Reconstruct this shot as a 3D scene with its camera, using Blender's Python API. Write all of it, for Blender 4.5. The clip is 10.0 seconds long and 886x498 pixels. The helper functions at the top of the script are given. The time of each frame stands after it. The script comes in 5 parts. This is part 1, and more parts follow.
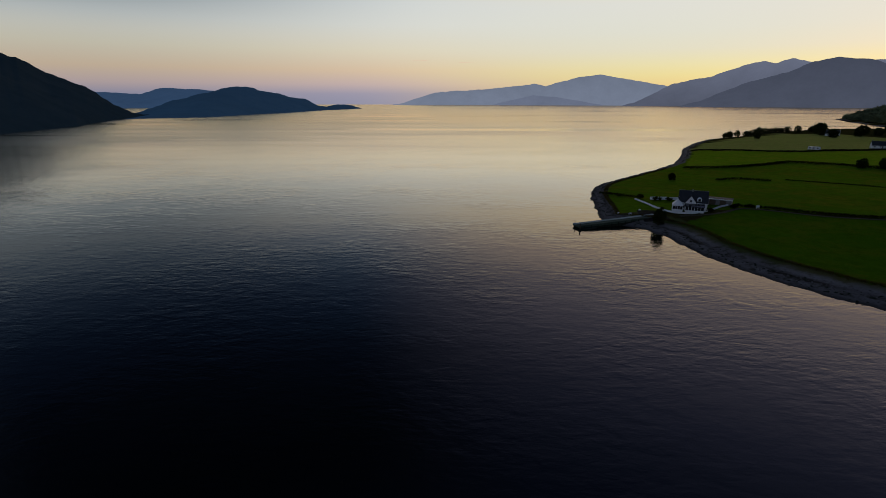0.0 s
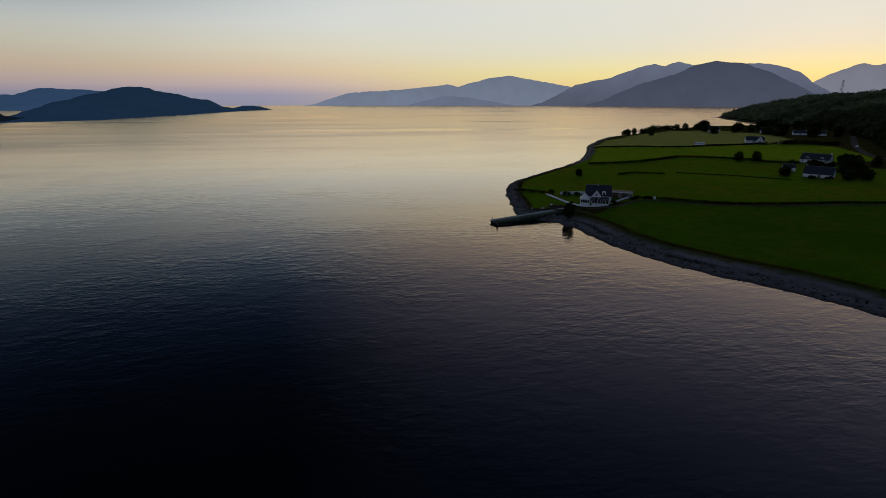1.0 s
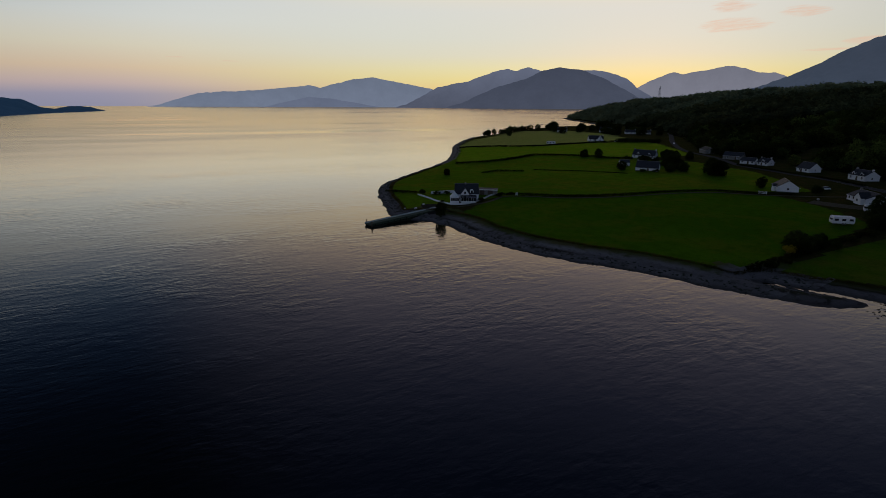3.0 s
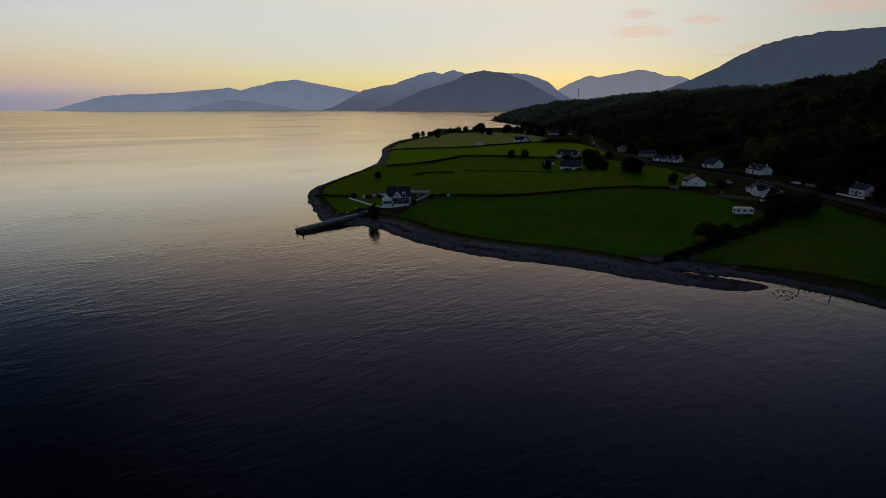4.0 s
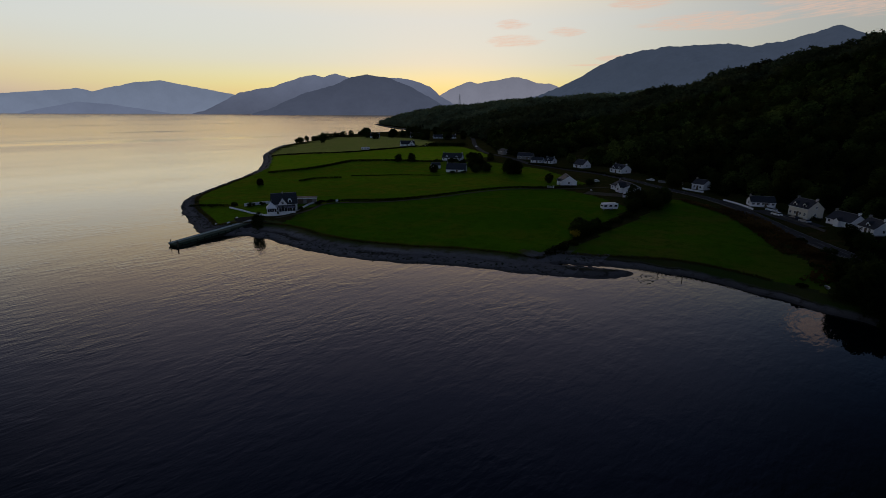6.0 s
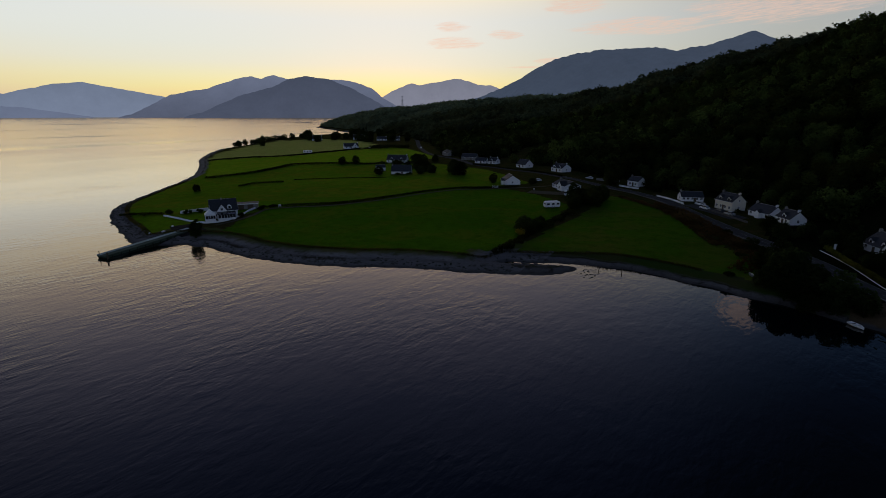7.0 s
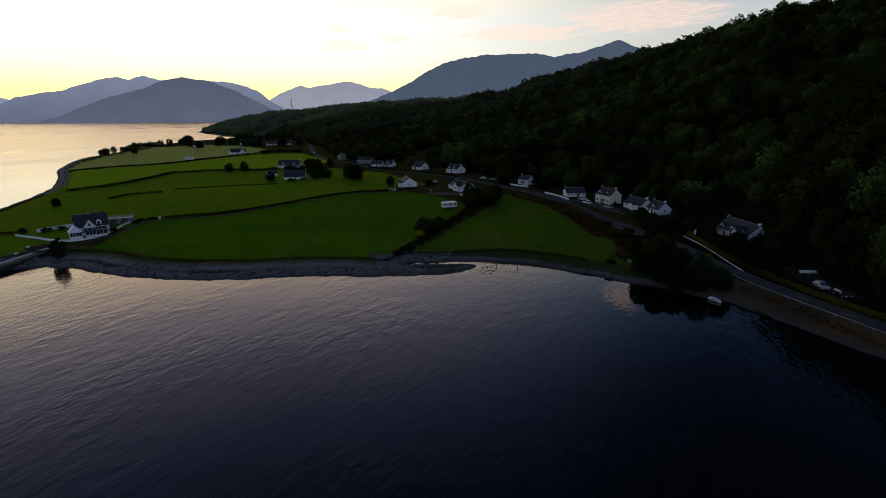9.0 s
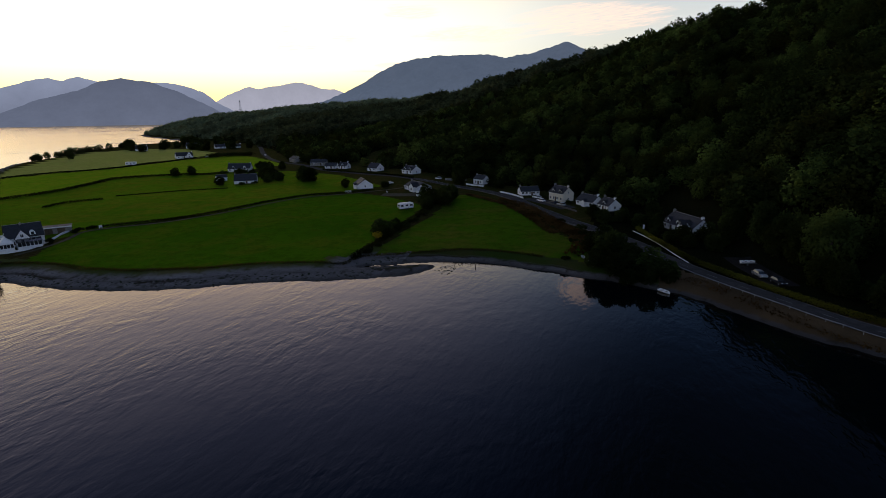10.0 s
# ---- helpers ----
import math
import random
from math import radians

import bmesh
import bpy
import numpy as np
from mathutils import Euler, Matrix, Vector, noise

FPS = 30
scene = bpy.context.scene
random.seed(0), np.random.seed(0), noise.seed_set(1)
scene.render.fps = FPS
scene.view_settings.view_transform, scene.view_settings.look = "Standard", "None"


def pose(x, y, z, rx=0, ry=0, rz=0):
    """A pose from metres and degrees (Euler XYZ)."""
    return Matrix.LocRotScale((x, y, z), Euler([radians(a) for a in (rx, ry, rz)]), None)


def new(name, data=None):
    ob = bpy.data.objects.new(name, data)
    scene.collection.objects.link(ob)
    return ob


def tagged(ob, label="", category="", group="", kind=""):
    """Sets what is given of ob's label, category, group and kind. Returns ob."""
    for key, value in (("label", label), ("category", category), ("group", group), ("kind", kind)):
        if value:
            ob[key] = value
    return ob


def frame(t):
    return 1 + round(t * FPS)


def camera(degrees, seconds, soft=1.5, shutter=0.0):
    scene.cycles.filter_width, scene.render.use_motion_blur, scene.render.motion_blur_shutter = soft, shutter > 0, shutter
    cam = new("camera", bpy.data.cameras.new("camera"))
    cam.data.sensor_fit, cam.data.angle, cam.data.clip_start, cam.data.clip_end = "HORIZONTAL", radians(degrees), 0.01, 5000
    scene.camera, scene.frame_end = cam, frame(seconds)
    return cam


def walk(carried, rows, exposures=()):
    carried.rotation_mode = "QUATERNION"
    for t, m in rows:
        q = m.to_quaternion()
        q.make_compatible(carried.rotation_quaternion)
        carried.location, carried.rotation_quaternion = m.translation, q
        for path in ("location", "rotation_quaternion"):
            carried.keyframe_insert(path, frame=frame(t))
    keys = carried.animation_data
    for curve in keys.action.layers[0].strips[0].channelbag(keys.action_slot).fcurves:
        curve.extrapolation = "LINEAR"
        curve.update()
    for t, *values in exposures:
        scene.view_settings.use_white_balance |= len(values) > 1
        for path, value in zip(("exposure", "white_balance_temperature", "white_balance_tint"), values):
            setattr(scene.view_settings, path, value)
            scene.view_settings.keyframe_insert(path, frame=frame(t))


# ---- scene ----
# the drone hovers over the loch and turns: seconds, place, yaw, pitch, roll
cam = camera(82.93, 10.0, soft=0.7)
ROWS = [
    (0.0, 0.00, 0.00, 42.00, -1.01, -16.56, 0.09),
    (0.5, 0.03, -0.66, 42.03, -5.11, -16.54, -0.10),
    (1.0, -0.17, -1.03, 42.08, -10.35, -16.50, -0.05),
    (1.5, -0.46, -1.12, 42.11, -15.09, -16.43, -0.15),
    (2.0, -0.53, -1.25, 42.08, -18.54, -16.37, 0.01),
    (2.5, -0.69, -1.19, 42.14, -21.58, -16.37, 0.25),
    (4.0, -1.21, -0.85, 42.15, -33.11, -16.01, 0.07),
    (4.5, -1.36, -0.95, 42.16, -36.51, -15.87, -0.05),
    (5.0, -1.43, -1.03, 42.17, -39.79, -15.73, 0.01),
    (5.5, -1.47, -1.16, 42.18, -42.84, -15.62, 0.32),
    (7.0, -1.70, -1.30, 42.20, -52.03, -15.29, 0.09),
    (7.5, -1.77, -1.30, 42.23, -55.16, -15.23, -0.08),
    (8.0, -1.86, -1.34, 42.23, -58.07, -15.13, -0.22),
    (8.5, -1.85, -1.37, 42.22, -60.83, -15.06, -0.30),
    (9.0, -1.88, -1.39, 42.23, -63.70, -14.99, -0.20),
    (9.5, -1.85, -1.43, 42.23, -66.43, -14.95, -0.32),
    (10.0, -1.93, -1.44, 42.27, -68.67, -14.95, -0.61),
]
walk(cam, [(t, pose(x, y, z, 90 + pitch, 0, yaw) @ pose(0, 0, 0, 0, 0, roll)) for t, x, y, z, yaw, pitch, roll in ROWS],
     exposures=[(0.0, -0.3, 6130, 10), (2.5, -0.37, 6040, 10), (5.0, -0.43, 6040, 10), (7.0, -0.2, 5900, 10), (8.5, 0.16, 5900, 10), (10.0, 0.64, 6180, 10)])


def lin(r, g, b):
    """Linear colour from 8-bit sRGB."""
    return tuple((c / 255 / 12.92 if c < 10.3 else ((c / 255 + 0.055) / 1.055) ** 2.4) for c in (r, g, b)) + (1.0,)


class Net:
    """A small helper to lay out shader nodes."""

    def __init__(self, tree):
        self.tree = tree
        tree.nodes.clear()

    def add(self, kind, out=0, inputs=(), op="", blend="", smooth=False, clamp=False):
        n = self.tree.nodes.new(kind)
        if op:
            n.operation = op
        if clamp:
            n.use_clamp = True
        if blend:
            n.data_type, n.blend_type = "RGBA", blend
        if smooth:
            n.interpolation_type = "SMOOTHSTEP"
        for key, value in dict(inputs).items():
            if isinstance(value, bpy.types.NodeSocket):
                self.tree.links.new(value, n.inputs[key])
            else:
                n.inputs[key].default_value = value
        return n.outputs[out] if out is not None else n

    def math(self, op, a, b=0.0, clamp=False):
        return self.add("ShaderNodeMath", 0, {0: a, 1: b}, op=op, clamp=clamp)

    def span(self, value, lo, hi, to_lo=0.0, to_hi=1.0, smooth=False):
        return self.add("ShaderNodeMapRange", 0, {"Value": value, "From Min": lo, "From Max": hi, "To Min": to_lo, "To Max": to_hi}, smooth=smooth)

    def mix(self, fac, a, b, blend="MIX"):
        return self.add("ShaderNodeMix", 2, {0: fac, 6: a, 7: b}, blend=blend)

    def noise(self, vector, scale, detail=4.0, rough=0.55, out=0, distort=0.0):
        return self.add("ShaderNodeTexNoise", out, {"Vector": vector, "Scale": scale, "Detail": detail, "Roughness": rough, "Distortion": distort})

    def ramp(self, fac, stops):
        n = self.add("ShaderNodeValToRGB", None, {0: fac})
        n.color_ramp.elements.remove(n.color_ramp.elements[1])
        for k, (at, colour) in enumerate(stops):
            e = n.color_ramp.elements[0] if k == 0 else n.color_ramp.elements.new(at)
            e.position, e.color = at, colour
        return n.outputs[0]


# ---- dusk sky: the sun has just gone behind the far mountains ----
SUN_AZIMUTH = 46.0
world = bpy.data.worlds.new("dusk_sky")
scene.world = world
world.use_nodes = True
w = Net(world.node_tree)
way = w.add("ShaderNodeTexCoord", "Generated")
sep = w.add("ShaderNodeSeparateXYZ", None, {0: way})
up = sep.outputs[2]
height = w.math("ADD", up, 0.02, clamp=True)


def dome(*stops):
    """A ramp up the sky from (degrees above the horizon, display colour)."""
    return w.ramp(height, [(min(1.0, math.sin(radians(el)) + 0.02), lin(*c)) for el, c in stops])


near_low = dome((-1.1, (222, 178, 122)), (1.0, (235, 204, 134)), (2.4, (237, 222, 152)), (3.4, (235, 225, 172)), (4.8, (229, 223, 196)), (6.5, (227, 224, 206)), (9, (229, 225, 211)), (16, (258, 230, 186)))
off_low = dome((-1.1, (146, 148, 166)), (0.6, (160, 156, 172)), (1.6, (200, 178, 172)), (3.0, (222, 195, 164)), (5.0, (225, 213, 186)), (7.5, (221, 219, 208)), (11, (211, 214, 211)), (16, (172, 170, 170)))
near_high = dome((9, (229, 225, 211)), (12.5, (262, 236, 186)), (15.5, (252, 220, 184)), (20, (204, 187, 190)), (25, (156, 149, 168)), (32, (106, 109, 140)), (42, (52, 64, 98)), (58, (60, 72, 100)), (90, (128, 140, 166)))
off_high = dome((9, (208, 211, 206)), (12.5, (210, 206, 196)), (15, (160, 167, 176)), (18, (98, 116, 140)), (22, (54, 74, 106)), (28, (22, 37, 64)), (38, (6, 12, 26)), (58, (40, 52, 78)), (90, (128, 140, 166)))
away = dome((-1.1, (178, 178, 194)), (6, (208, 206, 214)), (14, (202, 204, 214)), (30, (160, 164, 180)), (90, (128, 140, 166)))
azim = w.math("ARCTAN2", sep.outputs[0], sep.outputs[1])
round_sun = w.math("COSINE", w.math("SUBTRACT", azim, radians(50)))
round_pink = w.math("COSINE", w.math("SUBTRACT", azim, radians(43)))
sky = w.mix(w.span(round_sun, 0.5, 0.98, smooth=True), off_low, near_low)
sky = w.mix(w.span(up, 0.15, 0.23, smooth=True), sky, w.mix(w.span(round_pink, 0.58, 1.0, smooth=True), off_high, near_high))
sky = w.mix(w.span(round_sun, -0.4, -0.02, smooth=True), away, sky)
# the sky is duller over the woods, away from the water
dull = w.mix(w.span(up, 0.13, 0.3, smooth=True), (0.54, 0.54, 0.56, 1), (0.32, 0.46, 0.62, 1))
deep = w.mix(w.span(up, 0.2, 0.3, smooth=True), (1, 1, 1, 1), (0.5, 0.55, 0.6, 1))
sky = w.mix(w.span(azim, radians(76), radians(98), smooth=True), sky, w.mix(1.0, sky, deep, "MULTIPLY"))
sky = w.mix(w.span(azim, radians(48), radians(92), smooth=True), sky, w.mix(1.0, sky, dull, "MULTIPLY"))
shade = w.mix(w.span(up, 0.10, 0.20, smooth=True), (0.72, 0.75, 0.79, 1), (0.28, 0.34, 0.42, 1))
sky = w.mix(w.span(azim, radians(2), radians(-34), smooth=True), sky, w.mix(1.0, sky, shade, "MULTIPLY"))
# thin pink clouds, low to the right of the afterglow
flat = w.add("ShaderNodeCombineXYZ", 0, {0: w.math("MULTIPLY", azim, 9.0), 1: w.math("MULTIPLY", w.math("ADD", up, w.math("MULTIPLY", azim, -0.08)), 95.0), 2: 0.0})
warp = w.noise(flat, 1.4, 5.0, 0.6)


def cloud(az, el, wide, tall):
    """How much cloud stands round a point of the sky, in degrees, with a torn edge."""
    u = w.math("DIVIDE", w.math("SUBTRACT", azim, radians(az)), radians(wide))
    v = w.math("DIVIDE", w.math("SUBTRACT", up, math.sin(radians(el))), radians(tall))
    d = w.math("ADD", w.math("POWER", w.math("ABSOLUTE", u), 2.0), w.math("POWER", w.math("ABSOLUTE", v), 2.0))
    d = w.math("ADD", d, w.math("MULTIPLY", w.math("SUBTRACT", warp, 0.5), 2.4))
    return w.span(d, 1.15, 0.35, smooth=True)


cover = 0.0
for spot in [(53.1, 7.0, 2.9, 0.62), (52.8, 8.6, 1.9, 0.5), (58.6, 7.8, 1.9, 0.45), (65.5, 10.4, 3.2, 0.8), (72.0, 8.2, 6.5, 0.9), (84.0, 9.3, 8.0, 1.5),
             (63.2, 5.2, 1.6, 0.35), (60.8, 4.6, 2.2, 0.12), (84.5, 19.0, 2.2, 1.5), (-1.4, 4.05, 0.9, 0.05), (3.4, 3.85, 1.0, 0.05)]:
    piece = cloud(*spot)
    cover = piece if isinstance(cover, float) else w.math("MAXIMUM", cover, piece)
streak = w.noise(flat, 5.0, 3.0, 0.6)
cover = w.math("MULTIPLY", cover, w.span(streak, 0.34, 0.62, 0.15, 0.66))
sky = w.mix(cover, sky, lin(230, 190, 164))
dusk = w.add("ShaderNodeTexSky", None)
dusk.sky_type, dusk.sun_disc = "NISHITA", False
dusk.sun_elevation, dusk.sun_rotation, dusk.dust_density = radians(1.0), radians(SUN_AZIMUTH), 0.6
air = dusk.outputs[0]
low = w.add("ShaderNodeBackground", 0, {"Color": sky, "Strength": 1.15})
high = w.add("ShaderNodeBackground", 0, {"Color": air, "Strength": 0.02})
w.add("ShaderNodeOutputWorld", None, {0: w.add("ShaderNodeAddShader", 0, {0: low, 1: high})})

# ---- materials ----
def material(name):
    m = bpy.data.materials.new(name)
    m.use_nodes = True
    return m, Net(m.node_tree)


def finish(n, colour, rough=0.85, metal=0.0, bump=None, far=0.02, spec=0.3, ior=1.45, glow=None):
    put = {"Base Color": colour, "Roughness": rough, "Metallic": metal, "Specular IOR Level": spec, "IOR": ior}
    if bump is not None:
        put["Normal"] = n.add("ShaderNodeBump", 0, {"Height": bump, "Strength": 1.0, "Distance": far})
    if glow is not None:
        put["Emission Color"], put["Emission Strength"] = glow
    n.add("ShaderNodeOutputMaterial", None, {0: n.add("ShaderNodeBsdfPrincipled", 0, put)})


def plain(name, a, b, scale, rough=0.8, metal=0.0, far=0.01, spec=0.3, fine=8.0, stain=None):
    """A surface that wanders between two colours at a broad and a fine scale."""
    m, n = material(name)
    at = n.add("ShaderNodeTexCoord", "Object")
    wide, close = n.noise(at, scale, 4.0), n.noise(at, scale * fine, 3.0)
    c = n.mix(n.span(wide, 0.35, 0.65), (*a, 1), (*b, 1))
    c = n.mix(0.35, c, n.mix(close, (*[0.55 * v for v in a], 1), (*[min(1.35 * v, 0.95) for v in b], 1)))
    if stain:
        c = n.mix(n.span(n.noise(at, scale * 0.4, 5.0, 0.7), 0.52, 0.72, 0.0, 0.8), c, (*stain, 1))
    finish(n, c, rough, metal, close, far, spec)
    return m


def each(name, a, b, scale=3.0, rough=0.85, far=0.02):
    """Alike pieces, each in a shade of its own between two colours."""
    m, n = material(name)
    at = n.add("ShaderNodeTexCoord", "Object")
    mine = n.add("ShaderNodeObjectInfo", "Random")
    grain = n.noise(at, scale, 4.0)
    c = n.mix(mine, (*a, 1), (*b, 1))
    c = n.mix(n.span(grain, 0.3, 0.7, 0.0, 0.5), c, (*[0.5 * v for v in a], 1))
    finish(n, c, rough, 0.0, grain, far)
    return m


def leaves(name, a, b):
    """Foliage: each clump in a shade of its own, with thin leaves that let a little light through."""
    m, n = material(name)
    isle = n.add("ShaderNodeNewGeometry", "Random Per Island")
    at = n.add("ShaderNodeNewGeometry", "Position")
    wide, stand = n.noise(at, 0.035, 3.0), n.noise(at, 0.11, 2.0)
    c = n.mix(n.math("MULTIPLY", isle, 0.45), (*a, 1), (*b, 1))
    c = n.mix(n.span(stand, 0.42, 0.66, 0.0, 0.9), c, (*[1.15 * v for v in b], 1))  # each crown has its own shade
    c = n.mix(n.span(stand, 0.48, 0.32, 0.0, 0.7), c, (*[0.55 * v for v in a], 1))
    c = n.mix(n.span(wide, 0.45, 0.7, 0.0, 0.55), c, (a[0] * 1.7 + 0.010, a[1] * 1.2 + 0.004, a[2] * 0.8, 1))
    drift = n.span(n.noise(at, 0.016, 3.0, 0.6), 0.34, 0.66, 0.55, 1.4)
    c = n.mix(1.0, c, n.add("ShaderNodeCombineXYZ", 0, {0: drift, 1: drift, 2: drift}), "MULTIPLY")
    d = n.add("ShaderNodeBsdfDiffuse", 0, {"Color": c})
    t = n.add("ShaderNodeBsdfTranslucent", 0, {"Color": n.mix(1.0, c, (2.2, 2.2, 1.7, 1), "MULTIPLY")})
    n.add("ShaderNodeOutputMaterial", None, {0: n.add("ShaderNodeMixShader", 0, {0: 0.5, 1: d, 2: t})})
    return m


def grass(name, a, b, dry, coarse=0.06, blade=2.4):
    """Pasture: broad drifts, mowing and grazing marks, fine tufts."""
    m, n = material(name)
    at = n.add("ShaderNodeNewGeometry", "Position")
    broad, patch, tuft = n.noise(at, 0.018, 4.0), n.noise(at, coarse, 6.0, 0.7, distort=0.8), n.noise(at, 2.2, 4.0, 0.7)
    worn = n.noise(at, coarse * 4.5, 5.0, 0.7)
    c = n.mix(n.span(broad, 0.35, 0.65), (*a, 1), (*b, 1))
    c = n.mix(n.span(patch, 0.45, 0.64, 0.0, 0.55), c, (*dry, 1))
    c = n.mix(n.span(worn, 0.47, 0.62, 0.0, 0.6), c, (*[0.6 * v for v in b], 1))
    c = n.mix(n.span(tuft, 0.35, 0.7, 0.0, 0.45), c, (*[0.45 * v for v in a], 1))
    up = n.add("ShaderNodeBump", 0, {"Height": tuft, "Strength": 1.0, "Distance": 0.12})
    body = n.add("ShaderNodeBsdfPrincipled", 0, {"Base Color": c, "Roughness": 0.95, "Specular IOR Level": 0.0, "Normal": up})
    blades = n.add("ShaderNodeBsdfAnisotropic", 0, {"Color": n.mix(1.0, c, (blade, blade, blade, 1), "MULTIPLY"), "Roughness": 0.62, "Normal": up})  # light passing on through the blades
    n.add("ShaderNodeOutputMaterial", None, {0: n.add("ShaderNodeMixShader", 0, {0: 0.5, 1: body, 2: blades})})
    return m


def hazy_hill(name, a, b, glow, strength, low=1.15, high=0.95):
    """Far hillside, with the evening haze before it put in as a glow."""
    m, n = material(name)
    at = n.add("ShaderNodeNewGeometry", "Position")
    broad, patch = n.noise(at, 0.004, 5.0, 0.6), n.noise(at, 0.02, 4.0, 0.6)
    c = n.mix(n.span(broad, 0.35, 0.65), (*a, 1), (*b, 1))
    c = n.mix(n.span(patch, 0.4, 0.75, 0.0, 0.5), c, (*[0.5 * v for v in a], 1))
    air = n.span(n.add("ShaderNodeSeparateXYZ", 2, {0: at}), 0.0, 300.0, low, high)  # the haze glow fades or brightens with height
    # gully shading put into the glow as random unevenness
    rib_shade = n.span(n.noise(at, 0.006, 5.0, 0.65), 0.3, 0.7, 0.93, 1.07)
    finish(n, c, 0.95, 0.0, patch, 4.0, 0.0, glow=(glow, n.math("MULTIPLY", n.math("MULTIPLY", air, rib_shade), strength)))
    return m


# the farther pastures are lightened in colour, in place of stronger light there
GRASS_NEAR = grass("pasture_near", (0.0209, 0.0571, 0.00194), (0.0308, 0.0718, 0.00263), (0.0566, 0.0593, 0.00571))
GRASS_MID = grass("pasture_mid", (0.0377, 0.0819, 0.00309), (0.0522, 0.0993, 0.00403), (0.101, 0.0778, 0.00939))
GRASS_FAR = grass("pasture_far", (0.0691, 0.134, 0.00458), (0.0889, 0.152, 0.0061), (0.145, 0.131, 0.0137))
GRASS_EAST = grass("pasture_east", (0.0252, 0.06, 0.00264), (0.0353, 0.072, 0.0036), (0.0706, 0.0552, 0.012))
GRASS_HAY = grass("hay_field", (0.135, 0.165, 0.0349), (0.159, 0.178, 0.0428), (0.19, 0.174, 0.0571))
GRASS_ROUGH = grass("rough_grass", (0.0238, 0.0306, 0.0068), (0.0374, 0.0374, 0.0102), (0.0748, 0.0442, 0.0204), 0.15, 1.2)
# near-black: the shade on the woods and right-hand ground is in this colour
SHADED_FLOOR = grass("shaded_woodland_floor", (0.006, 0.008, 0.003), (0.010, 0.012, 0.005), (0.018, 0.014, 0.006), 0.15, 1.0)
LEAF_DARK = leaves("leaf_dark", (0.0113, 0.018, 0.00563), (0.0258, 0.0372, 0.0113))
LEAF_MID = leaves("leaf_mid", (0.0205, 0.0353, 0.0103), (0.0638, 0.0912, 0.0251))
# evening haze over the far headland is put into this leaf colour
LEAF_HAZED = leaves("leaf_hazed", (0.0575, 0.0804, 0.0575), (0.0978, 0.126, 0.0859))
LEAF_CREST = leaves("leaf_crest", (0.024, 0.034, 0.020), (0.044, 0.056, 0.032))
LEAF_GOLD = leaves("leaf_gold", (0.13, 0.12, 0.012), (0.22, 0.19, 0.02))
LEAF_HEDGE = leaves("leaf_hedge", (0.055, 0.062, 0.010), (0.10, 0.098, 0.014))
LEAF_ROUGH = leaves("rank_grass", (0.024, 0.027, 0.0075), (0.051, 0.0405, 0.0135))
LEAF_BRACKEN = leaves("bracken", (0.0299, 0.019, 0.00816), (0.0598, 0.0381, 0.015))
LEAF_ROW = leaves("hedgerow_leaf", (0.007, 0.011, 0.004), (0.016, 0.023, 0.007))
BARK = plain("bark", (0.05, 0.038, 0.028), (0.09, 0.07, 0.05), 3.0, 0.95)
RENDER = plain("white_render", (0.80, 0.80, 0.80), (0.86, 0.86, 0.86), 0.8, 0.85, stain=(0.66, 0.66, 0.64))
CREAM = plain("cream_render", (0.66, 0.60, 0.48), (0.72, 0.66, 0.54), 0.8, 0.9, stain=(0.5, 0.45, 0.36))
BEACH_STONE = plain("beach_stone", (0.07, 0.0658, 0.0644), (0.133, 0.126, 0.123), 1.6, 0.95, far=0.03, spec=0.1)
STONE = plain("grey_stone", (0.18, 0.17, 0.16), (0.27, 0.26, 0.24), 1.6, 0.95, far=0.05, stain=(0.08, 0.09, 0.06))
DARK_STONE = plain("dark_stone", (0.05, 0.048, 0.045), (0.09, 0.085, 0.08), 1.6, 0.95, far=0.05)
SLATE = plain("roof_slate", (0.020, 0.022, 0.027), (0.034, 0.036, 0.043), 2.2, 0.62, far=0.03, spec=0.2, stain=(0.02, 0.024, 0.018))
DECK = plain("algae_green_concrete", (0.045, 0.065, 0.045), (0.085, 0.11, 0.08), 0.5, 0.9, far=0.02, spec=0.1, stain=(0.03, 0.045, 0.03))
CONCRETE = plain("weathered_concrete", (0.36, 0.40, 0.36), (0.46, 0.50, 0.45), 0.5, 0.9, far=0.02, stain=(0.24, 0.30, 0.22))
WEED = plain("weedy_concrete", (0.014, 0.019, 0.012), (0.032, 0.038, 0.026), 1.2, 0.9, far=0.05, spec=0.1)
ASPHALT = plain("asphalt", (0.0304, 0.0304, 0.0311), (0.0471, 0.0471, 0.0479), 0.6, 0.95, far=0.01, spec=0.03, stain=(0.0683, 0.0653, 0.0639))
DARK_GRAVEL = plain("dark_gravel", (0.010, 0.0095, 0.009), (0.020, 0.019, 0.0175), 0.9, 0.95, far=0.03, spec=0.03)
EARTH = plain("worn_earth", (0.050, 0.044, 0.028), (0.082, 0.072, 0.048), 0.7, 0.95, far=0.03, spec=0.03)
GRAVEL = plain("gravel", (0.07, 0.062, 0.05), (0.10, 0.09, 0.072), 0.9, 0.95, far=0.03)
WORN_PAINT = plain("worn_road_paint", (0.10, 0.10, 0.10), (0.22, 0.22, 0.215), 0.4, 0.8)
PAINT = plain("white_paint", (0.70, 0.70, 0.69), (0.80, 0.80, 0.79), 1.5, 0.5)
METAL = plain("galvanised_steel", (0.26, 0.265, 0.27), (0.36, 0.365, 0.37), 3.0, 0.6, 0.3)
RUBBER = plain("black_rubber", (0.015, 0.015, 0.016), (0.03, 0.03, 0.03), 5.0, 0.8)
